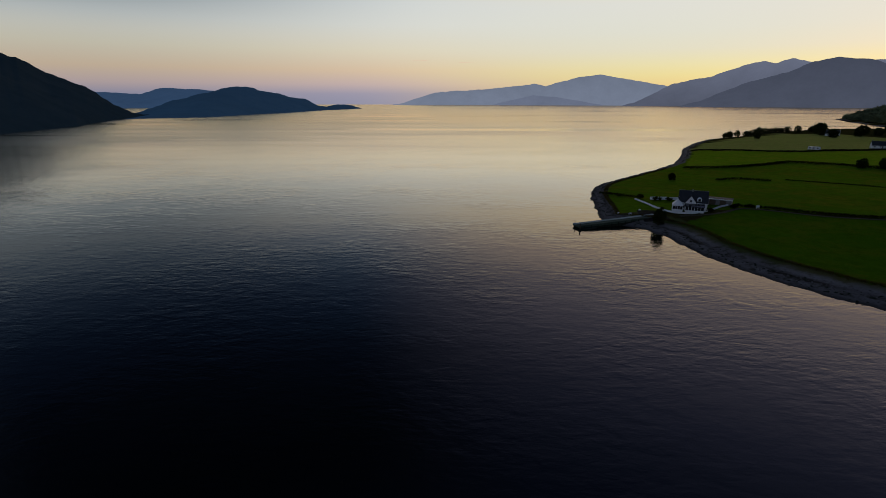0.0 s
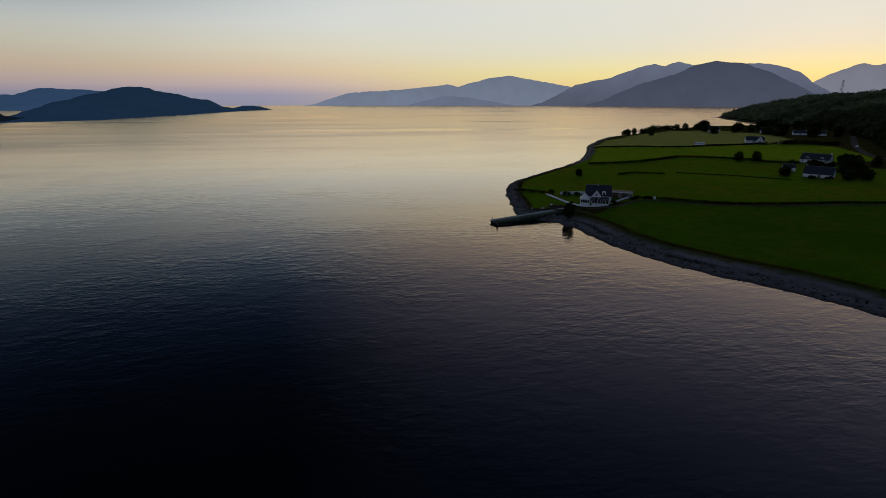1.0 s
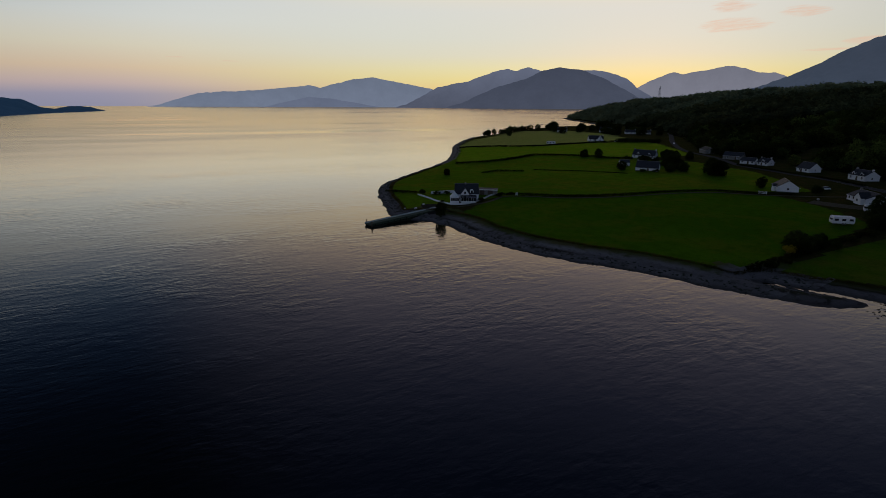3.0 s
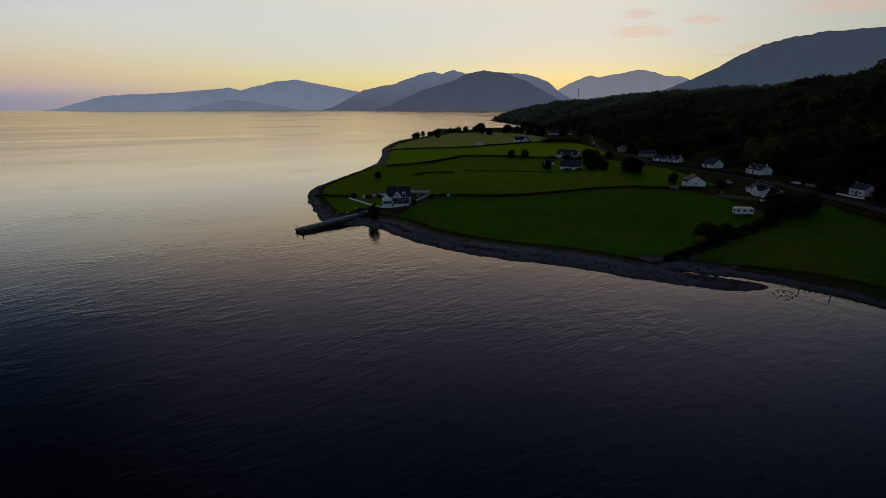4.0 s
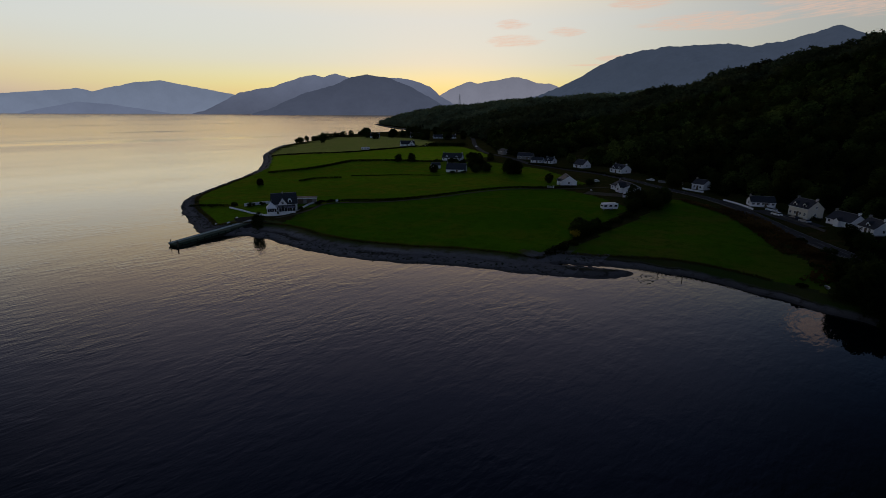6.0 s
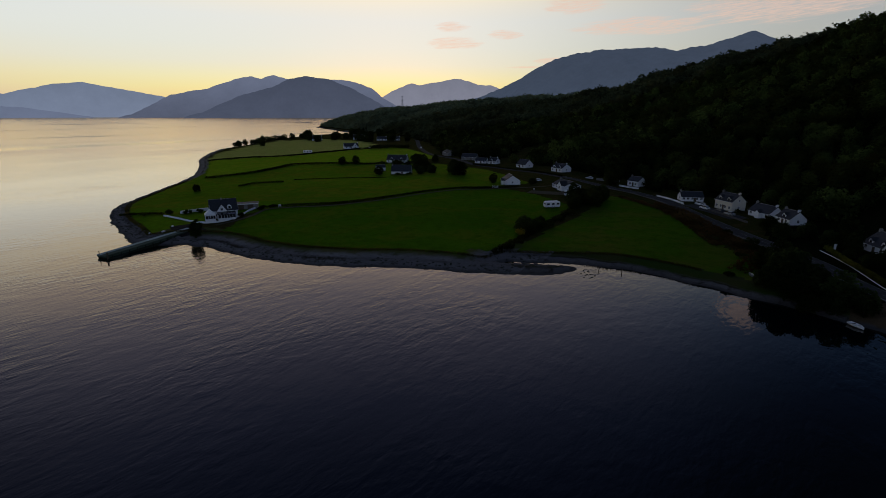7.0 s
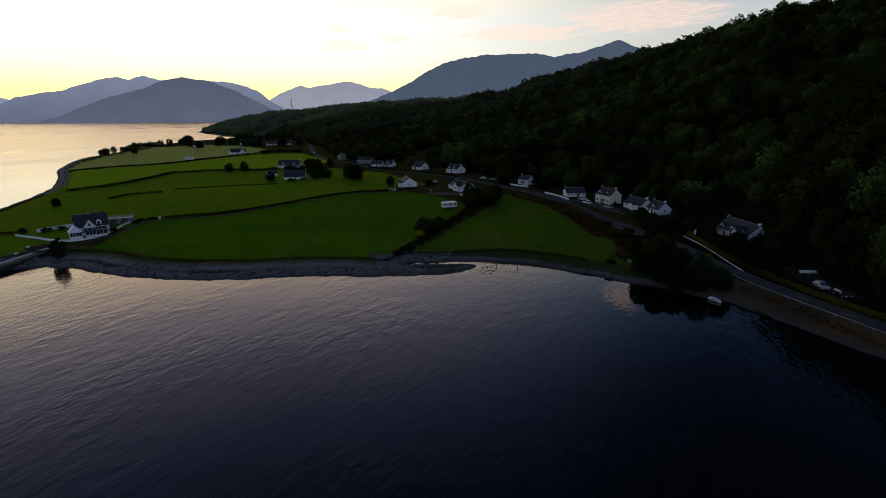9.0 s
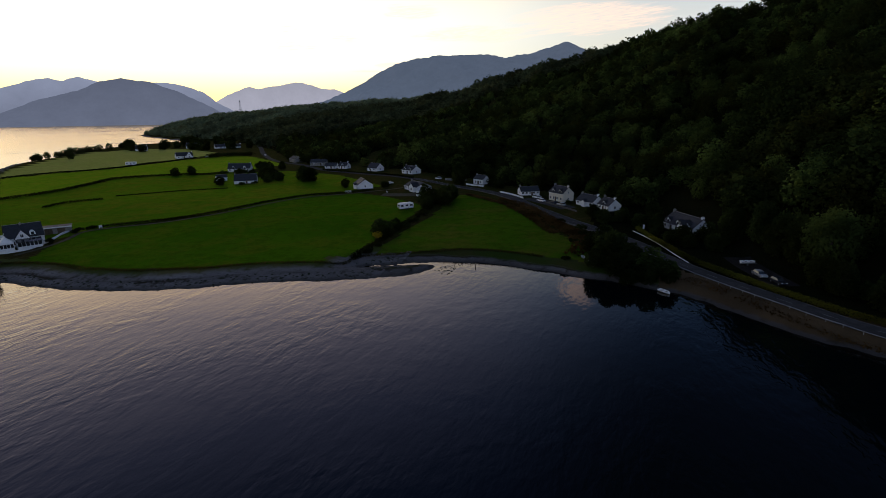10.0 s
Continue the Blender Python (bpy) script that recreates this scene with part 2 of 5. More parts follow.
TIMBER = plain("dark_timber", (0.07, 0.05, 0.035), (0.12, 0.09, 0.06), 2.0, 0.85)
DARKCAR = plain("dark_car_paint", (0.02, 0.022, 0.03), (0.025, 0.028, 0.036), 1.0, 0.25, spec=0.5)
SILVER = plain("silver_car_paint", (0.45, 0.46, 0.48), (0.50, 0.51, 0.52), 1.0, 0.3, 0.5, spec=0.5)


def glass_dark():
    m, n = material("window_glass")
    at = n.add("ShaderNodeTexCoord", "Object")
    finish(n, n.mix(n.noise(at, 0.7), (0.010, 0.012, 0.015, 1), (0.03, 0.032, 0.036, 1)), 0.06, 0.0, None, 0, 0.5, 1.5)
    return m


GLASS = glass_dark()


def shingle(name="shore_ground", turf_a=(0.05, 0.062, 0.014, 1), turf_b=(0.085, 0.078, 0.028, 1), lo=1.35, hi=1.75, pale=1.0):
    """Ground along the shore: wet stones and weed at the waterline, then grey shingle, wrack, and turf."""
    m, n = material(name)
    at = n.add("ShaderNodeNewGeometry", "Position")
    z = n.add("ShaderNodeSeparateXYZ", 2, {0: at})
    broad, patch, pebble = n.noise(at, 0.05, 4.0), n.noise(at, 0.35, 5.0, 0.65), n.noise(at, 2.6, 5.0, 0.75)
    z = n.math("ADD", z, n.math("MULTIPLY", n.math("SUBTRACT", patch, 0.5), 0.7))
    stone = n.mix(n.span(broad, 0.35, 0.65), (0.125, 0.116, 0.114, 1), (0.21, 0.196, 0.192, 1))
    stone = n.mix(n.span(pebble, 0.3, 0.75), n.mix(0.6, stone, (0.06, 0.055, 0.055, 1)), stone)
    stone = n.mix(n.span(patch, 0.5, 0.66, 0.0, 0.85), stone, (0.03, 0.028, 0.02, 1))
    wrack = n.math("MULTIPLY", n.span(n.math("ABSOLUTE", n.math("SUBTRACT", z, 0.95)), 0.03, 0.2, 0.9, 0.0), n.span(broad, 0.4, 0.55))
    stone = n.mix(wrack, stone, (0.022, 0.018, 0.012, 1))
    stone = n.mix(1.0, stone, (pale, pale, pale, 1), "MULTIPLY")
    wet = n.span(z, 0.45, 0.05)
    c = n.mix(wet, stone, (0.045, 0.042, 0.04, 1))
    turf = n.mix(n.span(broad, 0.4, 0.6), turf_a, turf_b)
    turf = n.mix(n.span(pebble, 0.4, 0.7, 0.0, 0.6), turf, n.mix(0.5, turf, (0.01, 0.012, 0.006, 1)))
    c = n.mix(n.span(z, lo, hi), c, turf)
    finish(n, c, n.span(wet, 0.0, 1.0, 0.98, 0.7), 0.0, pebble, 0.1, 0.03)
    return m


SHINGLE = shingle()
SHORE_BANK = shingle("bracken_bank", (0.052, 0.036, 0.020, 1), (0.078, 0.053, 0.029, 1), 0.3, 0.7, 0.4)
SHORE_TURF = shingle("turf_shore", (0.022, 0.040, 0.006, 1), (0.036, 0.038, 0.011, 1), 0.8, 1.2, 0.6)


def loch():
    """Still water with small wind ripples, calmer in long slicks."""
    m, n = material("loch_water")
    at = n.add("ShaderNodeNewGeometry", "Position")
    turned = n.add("ShaderNodeMapping", 0, {"Vector": at, "Rotation": (0, 0, radians(18)), "Scale": (0.48, 1.0, 1.0)})
    long = n.add("ShaderNodeMapping", 0, {"Vector": at, "Rotation": (0, 0, radians(12)), "Scale": (0.2, 1.0, 1.0)})
    swell, ripple, fine = n.noise(turned, 0.16, 2.0, 0.5, distort=0.3), n.noise(turned, 0.48, 2.0, 0.45, distort=0.35), n.noise(turned, 1.3, 2.0, 0.5, distort=0.3)
    slick = n.span(n.noise(long, 0.012, 4.0, 0.6), 0.38, 0.62, 0.35, 1.0)
    gusts = n.span(n.noise(at, 0.028, 3.0, 0.6), 0.38, 0.64, 0.3, 1.1)  # the ripples come and go in patches
    h = n.math("ADD", n.math("MULTIPLY", swell, 0.05), n.math("MULTIPLY", n.math("ADD", n.math("MULTIPLY", ripple, 0.28), n.math("MULTIPLY", fine, 0.11)), gusts))
    reach = n.add("ShaderNodeVectorMath", "Value", {0: at}, op="LENGTH")
    h = n.math("MULTIPLY", h, n.math("MULTIPLY", slick, n.span(reach, 120, 900, 1.0, 0.12)))
    shelter = n.add("ShaderNodeVectorMath", "Value", {0: at, 1: (135.0, -25.0, 0.0)}, op="DISTANCE")
    h = n.math("MULTIPLY", h, n.span(shelter, 50, 150, 0.75, 1.0, smooth=True))  # the bay under the woods lies calm
    rough_by_reach = n.math("MULTIPLY", n.span(reach, 130, 640, 0.03, 0.25), n.span(slick, 0.35, 1.0, 0.8, 1.06))  # rougher with distance from the eye, fitted to its view
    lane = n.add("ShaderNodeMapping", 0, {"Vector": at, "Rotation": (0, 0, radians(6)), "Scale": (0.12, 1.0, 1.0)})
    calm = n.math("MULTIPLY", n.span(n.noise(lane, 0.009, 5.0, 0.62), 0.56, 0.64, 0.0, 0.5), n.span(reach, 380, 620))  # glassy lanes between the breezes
    rough_by_reach = n.math("MULTIPLY", rough_by_reach, n.math("SUBTRACT", 1.0, calm))
    up = n.add("ShaderNodeBump", 0, {"Height": h, "Strength": 1.0, "Distance": 0.5})
    deep = n.add("ShaderNodeBsdfPrincipled", 0, {"Base Color": (0.0006, 0.0018, 0.0030, 1), "Roughness": rough_by_reach, "IOR": 1.333, "Normal": up})
    gold_tint = n.mix(n.span(reach, 250, 1100), (1.0, 0.88, 0.72, 1), (1.0, 0.81, 0.55, 1))
    gold_gloss = n.add("ShaderNodeBsdfAnisotropic", 0, {"Color": gold_tint, "Roughness": rough_by_reach, "Normal": up})  # golden reflection put in as an extra tinted gloss, warmer with distance
    # its share also grows with distance from the eye
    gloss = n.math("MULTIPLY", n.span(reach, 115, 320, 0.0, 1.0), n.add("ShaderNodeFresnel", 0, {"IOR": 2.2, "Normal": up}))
    n.add("ShaderNodeOutputMaterial", None, {0: n.add("ShaderNodeMixShader", 0, {0: gloss, 1: deep, 2: gold_gloss})})
    return m


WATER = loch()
HILL_LEFT = hazy_hill("near_hillside", (0.020, 0.026, 0.022), (0.032, 0.036, 0.028), lin(12, 26, 40), 0.45)
HILL_ISLE = hazy_hill("dark_isle", (0.024, 0.030, 0.030), (0.034, 0.040, 0.036), lin(26, 46, 68), 0.8)
HILL_BACK = hazy_hill("blue_hill", (0.05, 0.06, 0.07), (0.06, 0.07, 0.08), lin(50, 72, 100), 0.8)
FAR_PALE = hazy_hill("pale_far_ridge", (0.06, 0.07, 0.08), (0.08, 0.085, 0.09), lin(124, 131, 147), 0.9)
FAR_HIGH = hazy_hill("high_far_ridge", (0.06, 0.06, 0.07), (0.07, 0.07, 0.08), lin(104, 108, 123), 0.85, 0.85, 1.3)
FAR_LOW = hazy_hill("low_far_foreland", (0.06, 0.065, 0.075), (0.07, 0.075, 0.085), lin(112, 118, 135), 0.9)
FAR_DOME = hazy_hill("dome_mountain", (0.05, 0.05, 0.06), (0.06, 0.06, 0.07), lin(78, 82, 95), 0.9)
FAR_GLEN = hazy_hill("glen_mountain", (0.06, 0.06, 0.07), (0.08, 0.075, 0.08), lin(138, 136, 145), 0.9)
FAR_EAST = hazy_hill("east_mountain", (0.05, 0.052, 0.06), (0.06, 0.06, 0.07), lin(70, 78, 91), 0.85)

# ---- the lie of the land: shoreline, plain, wooded hill ----
SHORE_EAST = [(0, -600), (45, -190), (75, -110), (92, -62), (101, -45), (106, -36), (112, -28), (121, -19), (125, -13), (127, -6), (129, 0),
              (130, 7), (132, 15), (133, 23), (135, 32), (135, 40), (133, 48), (129.5, 56.5), (126.5, 61), (123.6, 65.6), (120.6, 70.4), (118.6, 71.2), (120.2, 68), (122, 64), (125.2, 58), (127.2, 53.5),
              (126, 51.4), (120, 53), (115, 56.5), (112, 62), (108, 69), (104, 75), (101, 83), (96, 93), (89, 102), (84, 111), (80, 120), (77, 131),
              (75, 142), (75, 154), (71, 164), (63, 172)]
SHORE_WEST = [(62, 182), (65, 195), (70, 220), (76, 238), (82, 251), (90, 262), (118, 292), (140, 315), (165, 345), (192, 391), (225, 456),
              (266, 516), (306, 566), (374, 616), (416, 654), (502, 718), (585, 764), (650, 776), (702, 768), (735, 790), (728, 812), (790, 930),
              (930, 1190), (1010, 1230), (1400, 1500), (2400, 2500)]
SHORE_BACK = [(4900, 3000), (4900, -4000), (0, -4000)]
SHORE = np.array(SHORE_EAST + SHORE_WEST + SHORE_BACK, float)
# the hill: azimuth from +y to the right, distance of its foot, distance of its crest, angle of the crest seen from the eye's height
HILL = np.array([(36.0, 1520, 1580, -1.60), (38.2, 1520, 1590, -1.58), (40.4, 1260, 1500, -0.95), (42.5, 1075, 1450, -0.30), (45.5, 960, 1420, 0.10),
                 (49.0, 720, 1400, 0.35), (52.0, 480, 1350, 0.75), (56.0, 400, 1290, 1.05), (60.0, 375, 1220, 1.25), (64.0, 350, 1150, 1.45),
                 (68.0, 315, 1000, 1.80), (70.5, 300, 880, 2.20), (73.0, 285, 830, 3.05), (77.0, 262, 790, 4.15), (82.0, 242, 740, 5.2),
                 (87.3, 222, 650, 6.25), (92.4, 200, 570, 7.95), (97.0, 178, 510, 8.75), (102.0, 156, 470, 9.7), (106.0, 147, 440, 12.1), (112.0, 136, 410, 16.0), (126.0, 125, 390, 19.5)])
EYE = 42.0
# open ground on the wooded hill: x, y, half its length and breadth
CLEARINGS = [(345, 196, 18, 8), (378, 200, 44, 15), (545, 310, 50, 14), (490, 195, 60, 10), (440, 160, 30, 6), (600, 150, 70, 8), (150, -31, 15, 9), (186, -19, 12, 11), (161, -38, 7, 6)]


def shore_distance(x, y):
    """Metres inland from the waterline; minus over the water."""
    best, inside = np.full(x.shape, 1e9), np.zeros(x.shape, bool)
    for (ax, ay), (bx, by) in zip(SHORE, np.roll(SHORE, -1, 0)):
        dx, dy = bx - ax, by - ay
        s = np.clip(((x - ax) * dx + (y - ay) * dy) / (dx * dx + dy * dy), 0, 1)
        best = np.minimum(best, np.hypot(x - ax - s * dx, y - ay - s * dy))
        if dy != 0:
            inside ^= ((ay > y) != (by > y)) & (x < ax + (y - ay) * dx / dy)
    return np.where(inside, best, -best)


def wave(x, y, size, turn=0.0):
    """A smooth uneven surface between about -1 and 1, made of crossing swells."""
    c, s = math.cos(turn), math.sin(turn)
    u, v = (c * x + s * y) / size, (c * y - s * x) / size
    return 0.4 * np.sin(u + 1.7 * np.sin(0.61 * v + 1.0)) + 0.35 * np.sin(1.73 * v + 1.3 * np.sin(0.83 * u + 2.0)) + 0.25 * np.sin(2.9 * u + 2.3 * v + 1.1 * np.sin(1.9 * v))


def land(x, y):
    """Height of the ground."""
    x, y = np.asarray(x, float), np.asarray(y, float)
    d = shore_distance(x, y)
    d = d + 0.7 * wave(x, y, 3.1, 0.4) * np.clip(1 - np.abs(d) / 14, 0, 1)
    beach = np.where(x > 100, np.interp(y, [-20, 0, 45, 66], [4.5, 5.0, 5.5, 12.0]), 12.0)
    flat = np.where(d < 0, 0.12 * d, np.where(d < beach, 2.1 * (np.maximum(d, 0) / beach) ** 0.8, 2.1 + np.minimum(0.022 * (d - beach), 3.4)))
    flat = np.maximum(flat, -4) + 0.22 * wave(x, y, 21, 0.9) * np.clip(d / 40, 0, 1)
    a, r = np.degrees(np.arctan2(x, y)), np.hypot(x, y)
    foot, crest, tilt = (np.interp(a, HILL[:, 0], HILL[:, n]) for n in (1, 2, 3))
    top = EYE + crest * np.tan(np.radians(tilt)) + 3.0 * wave(a, a * 0, 0.9)
    s = np.clip((r - foot) / (crest - foot), 0, 1)
    rise = np.maximum(top - 6, 0) * np.where(s < 0.08, 0.9 * s + 5.0 * s * s, 0.104 + (s - 0.08) * 0.974)
    rough = np.clip((r - foot) / 90, 0, 1) * np.clip((crest - r) / 120, 0, 1)
    rise = rise + rough * (5.0 * wave(x, y, 48, 0.3) + 2.0 * wave(x, y, 17, 1.2)) + np.clip((r - foot) / 200, 0, 1) * 1.0 * wave(x, y, 9, 2.0)
    rise = rise * np.where(r > crest, np.maximum(1 - (r - crest) / 2500, 0.2), 1)
    on = np.clip((a - 37.5) / 1.5, 0, 1) * (a < 126)
    return flat + np.maximum(rise, 0) * on * np.clip(d / 30, 0, 1)

# ---- building helpers ----
class Form:
    """Faces collected for one mesh."""

    def __init__(self):
        self.v, self.f = [], []

    def add(self, verts, faces):
        k = len(self.v)
        self.v += [tuple(p) for p in verts]
        self.f += [tuple(i + k for i in f) for f in faces]
        return self

    def box(self, x0, x1, y0, y1, z0, z1):
        return self.add([(x, y, z) for z in (z0, z1) for x, y in ((x0, y0), (x1, y0), (x1, y1), (x0, y1))],
                        [(3, 2, 1, 0), (4, 5, 6, 7), (0, 1, 5, 4), (1, 2, 6, 5), (2, 3, 7, 6), (3, 0, 4, 7)])

    def prism(self, outline, y0, y1):
        """An outline of (x, z), run along y."""
        n = len(outline)
        return self.add([(x, y, z) for y in (y0, y1) for x, z in outline],
                        [tuple(range(n)), tuple(range(2 * n - 1, n - 1, -1))] + [(i, i + n, (i + 1) % n + n, (i + 1) % n) for i in range(n)])

    def tube(self, path, radii, sides=8):
        rings = []
        for k, p in enumerate(path):
            p = Vector(p)
            along = (Vector(path[min(k + 1, len(path) - 1)]) - Vector(path[max(k - 1, 0)])).normalized()
            a = along.orthogonal().normalized()
            b = along.cross(a)
            rings.append([p + radii[k] * (math.cos(t) * a + math.sin(t) * b) for t in (2 * math.pi * i / sides for i in range(sides))])
        faces = [(k * sides + i, k * sides + (i + 1) % sides, (k + 1) * sides + (i + 1) % sides, (k + 1) * sides + i) for k in range(len(path) - 1) for i in range(sides)]
        return self.add([p for r in rings for p in r], faces + [tuple(range(sides))[::-1], tuple(range((len(path) - 1) * sides, len(path) * sides))])

    def moved(self, m):
        self.v = [tuple(m @ Vector(p)) for p in self.v]
        return self

    def mesh(self, name, mat, smooth=False):
        me = bpy.data.meshes.new(name)
        me.from_pydata(self.v, [], self.f)
        me.materials.append(mat)
        if smooth:
            me.shade_smooth()
        me.update()
        return me


def thing(name, label, category, at=None, group="", kind=""):
    ob = new(name)
    ob.empty_display_size = 0.5
    if at is not None:
        ob.matrix_basis = at
    return tagged(ob, label, category, group, kind)


def part(name, form, mat, parent=None, label="", smooth=False):
    ob = new(name, form if isinstance(form, bpy.types.Mesh) else form.mesh(name, mat, smooth))
    if parent is not None:
        ob.parent = parent
    return tagged(ob, label)


def surface(name, verts, faces, mats, picks=None, smooth=True):
    """A mesh from arrays, for the large forms."""
    me = bpy.data.meshes.new(name)
    verts, faces = np.asarray(verts, np.float32), np.asarray(faces, np.int32)
    me.vertices.add(len(verts)), me.loops.add(faces.size), me.polygons.add(len(faces))
    me.vertices.foreach_set("co", verts.ravel())
    me.loops.foreach_set("vertex_index", faces.ravel())
    me.polygons.foreach_set("loop_start", np.arange(0, faces.size, faces.shape[1], dtype=np.int32))
    for m in mats:
        me.materials.append(m)
    if picks is not None:
        me.polygons.foreach_set("material_index", np.asarray(picks, np.int32))
    me.update(calc_edges=True)
    if smooth:
        me.shade_smooth()
    return new(name, me)


def sheet(nx, ny):
    """Faces of a grid of nx by ny points, row by row."""
    i = (np.arange(ny - 1)[:, None] * nx + np.arange(nx - 1)).ravel()
    return np.stack([i, i + 1, i + nx + 1, i + nx], 1)


def ground_z(x, y):
    return float(land(np.array([x]), np.array([y]))[0])


def spread(lo, fine_lo, fine_hi, hi, step, grow):
    out, s = list(np.arange(fine_lo, fine_hi, step)), step
    while out[-1] < hi:
        s *= grow
        out.append(out[-1] + s)
    s, head = step, []
    p = fine_lo
    while p > lo:
        s *= grow
        p -= s
        head.append(p)
    return np.array(head[::-1] + out)


def inside(x, y, loop):
    hit = np.zeros(x.shape, bool)
    for (ax, ay), (bx, by) in zip(loop, loop[1:] + loop[:1]):
        if ay != by:
            hit ^= ((ay > y) != (by > y)) & (x < ax + (y - ay) * (bx - ax) / (by - ay))
    return hit


def resample(line, step):
    """Points every step metres along a smooth run through the given ones."""
    p = np.array(line, float)
    p = np.vstack([2 * p[0] - p[1], p, 2 * p[-1] - p[-2]])
    out = []
    for a, b, c, d in zip(p, p[1:], p[2:], p[3:]):
        n = max(2, int(np.hypot(*(c - b)) / step))
        for t in np.arange(n) / n:
            out.append(0.5 * (2 * b + (c - a) * t + (2 * a - 5 * b + 4 * c - d) * t * t + (3 * b - a - 3 * c + d) * t ** 3))
    return np.array(out + [p[-2]])


def beside(p):
    """Unit normals to the left of a run of points."""
    g = np.gradient(p, axis=0)
    g /= np.hypot(g[:, 0], g[:, 1])[:, None]
    return np.stack([-g[:, 1], g[:, 0]], 1)


def ribbon(name, line, width, mats, lift=0.06, step=2.0, across=5, shift=0.0):
    """A strip laid on the ground along a line."""
    p = resample(line, step)
    n = beside(p)
    rows = [p + n * (shift + width * (k / (across - 1) - 0.5)) for k in range(across)]
    v = np.stack(rows, 1).reshape(-1, 2)
    return surface(name, np.column_stack([v, land(v[:, 0], v[:, 1]) + lift]), sheet(across, len(p)), mats)


# ---- water and land ----
rings = np.concatenate([[0.05], np.linspace(0, 400, 41)[1:], 400 * 1.12 ** np.arange(1, 23)])
rings = rings[rings < 4900].tolist() + [4930.0]
spokes = 96
rings[0] = 0.001
turn = np.linspace(0, 2 * np.pi, spokes, endpoint=False)
wv = np.vstack([np.column_stack([r * np.cos(turn), r * np.sin(turn), 0 * turn]) for r in rings])
wf = [(k * spokes + i, (k + 1) * spokes + i, (k + 1) * spokes + (i + 1) % spokes, k * spokes + (i + 1) % spokes) for k in range(len(rings) - 1) for i in range(spokes)]
wv = wv + (7.3, 3.1, 0.0)
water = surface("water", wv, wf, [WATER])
tagged(water, "calm dark loch water reflecting the dusk sky", "water", kind="structure")

FIELD_NEAR = [(80, 160), (100, 176), (116, 184), (140, 168), (160, 159), (190, 153), (206, 146), (220, 133), (214, 110), (200, 86), (160, 80), (135, 78), (114, 78), (100, 102), (88, 132)]
FIELD_EAST = [(128, 72), (150, 74), (195, 76), (232, 92), (230, 74), (213, 53), (192, 38), (172, 25), (158, 15), (146, 8), (134, 12), (130, 36), (128, 56)]
FIELD_MID = [(84, 205), (98, 255), (124, 282), (150, 302), (182, 303), (228, 320), (248, 306), (260, 277), (272, 262), (290, 230), (278, 180), (244, 130), (206, 148), (160, 161), (116, 186), (100, 190)]
FIELD_FAR = [(152, 304), (182, 305), (228, 322), (248, 308), (262, 279), (274, 264), (330, 262), (390, 350), (400, 380), (316, 392), (279, 391), (248, 410), (212, 420), (190, 372)]
FIELD_HAY = [(214, 424), (248, 412), (279, 393), (316, 394), (364, 393), (420, 420), (470, 520), (480, 620), (420, 628), (340, 560), (262, 490)]
xs, ys = spread(20, 56, 320, 4700, 1.6, 1.07), spread(-1500, -90, 320, 4700, 1.6, 1.07)
gx, gy = np.meshgrid(xs, ys)
gz = land(gx.ravel(), gy.ravel())
quads = sheet(len(xs), len(ys))
mid_x, mid_y, mid_z = gx.ravel()[quads].mean(1), gy.ravel()[quads].mean(1), gz[quads].max(1)
far_in = shore_distance(mid_x, mid_y)
picks = np.full(len(quads), 1)
picks[far_in < np.where(mid_y > 182, 6.5, 16)] = 0
picks[(mid_y > 182) & (mid_y < 420) & (mid_x < 200) & (far_in >= 6.5)] = 4
picks[(mid_x > 100) & (mid_y < 62) & (far_in < 17)] = 8
picks[(mid_x > 60) & (mid_y < 14) & (far_in < 24) & (far_in > 12)] = 2
picks[(mid_x > 60) & (mid_y < -9) & (far_in < 12)] = 7
angle, reach = np.degrees(np.arctan2(mid_x, mid_y)), np.hypot(mid_x, mid_y)
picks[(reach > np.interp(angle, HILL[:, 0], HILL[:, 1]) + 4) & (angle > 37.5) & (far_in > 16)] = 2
# all ground behind the shore road takes the same shade-dark colour
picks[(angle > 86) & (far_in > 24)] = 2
for x, y, wide, tall in CLEARINGS[:6]:
    picks[((mid_x - x) / wide) ** 2 + ((mid_y - y) / tall) ** 2 < 1.1] = 1
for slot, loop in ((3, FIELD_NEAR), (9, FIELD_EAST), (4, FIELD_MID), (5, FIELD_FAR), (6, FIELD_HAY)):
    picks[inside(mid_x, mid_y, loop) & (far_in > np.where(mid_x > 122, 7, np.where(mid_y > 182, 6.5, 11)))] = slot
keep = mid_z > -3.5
ground = surface("ground", np.column_stack([gx.ravel(), gy.ravel(), gz]), quads[keep], [SHINGLE, GRASS_ROUGH, SHADED_FLOOR, GRASS_NEAR, GRASS_MID, GRASS_FAR, GRASS_HAY, SHORE_BANK, SHORE_TURF, GRASS_EAST], picks[keep])
tagged(ground, "green pastures with a shingle shore below a wooded hill", "ground", kind="structure")


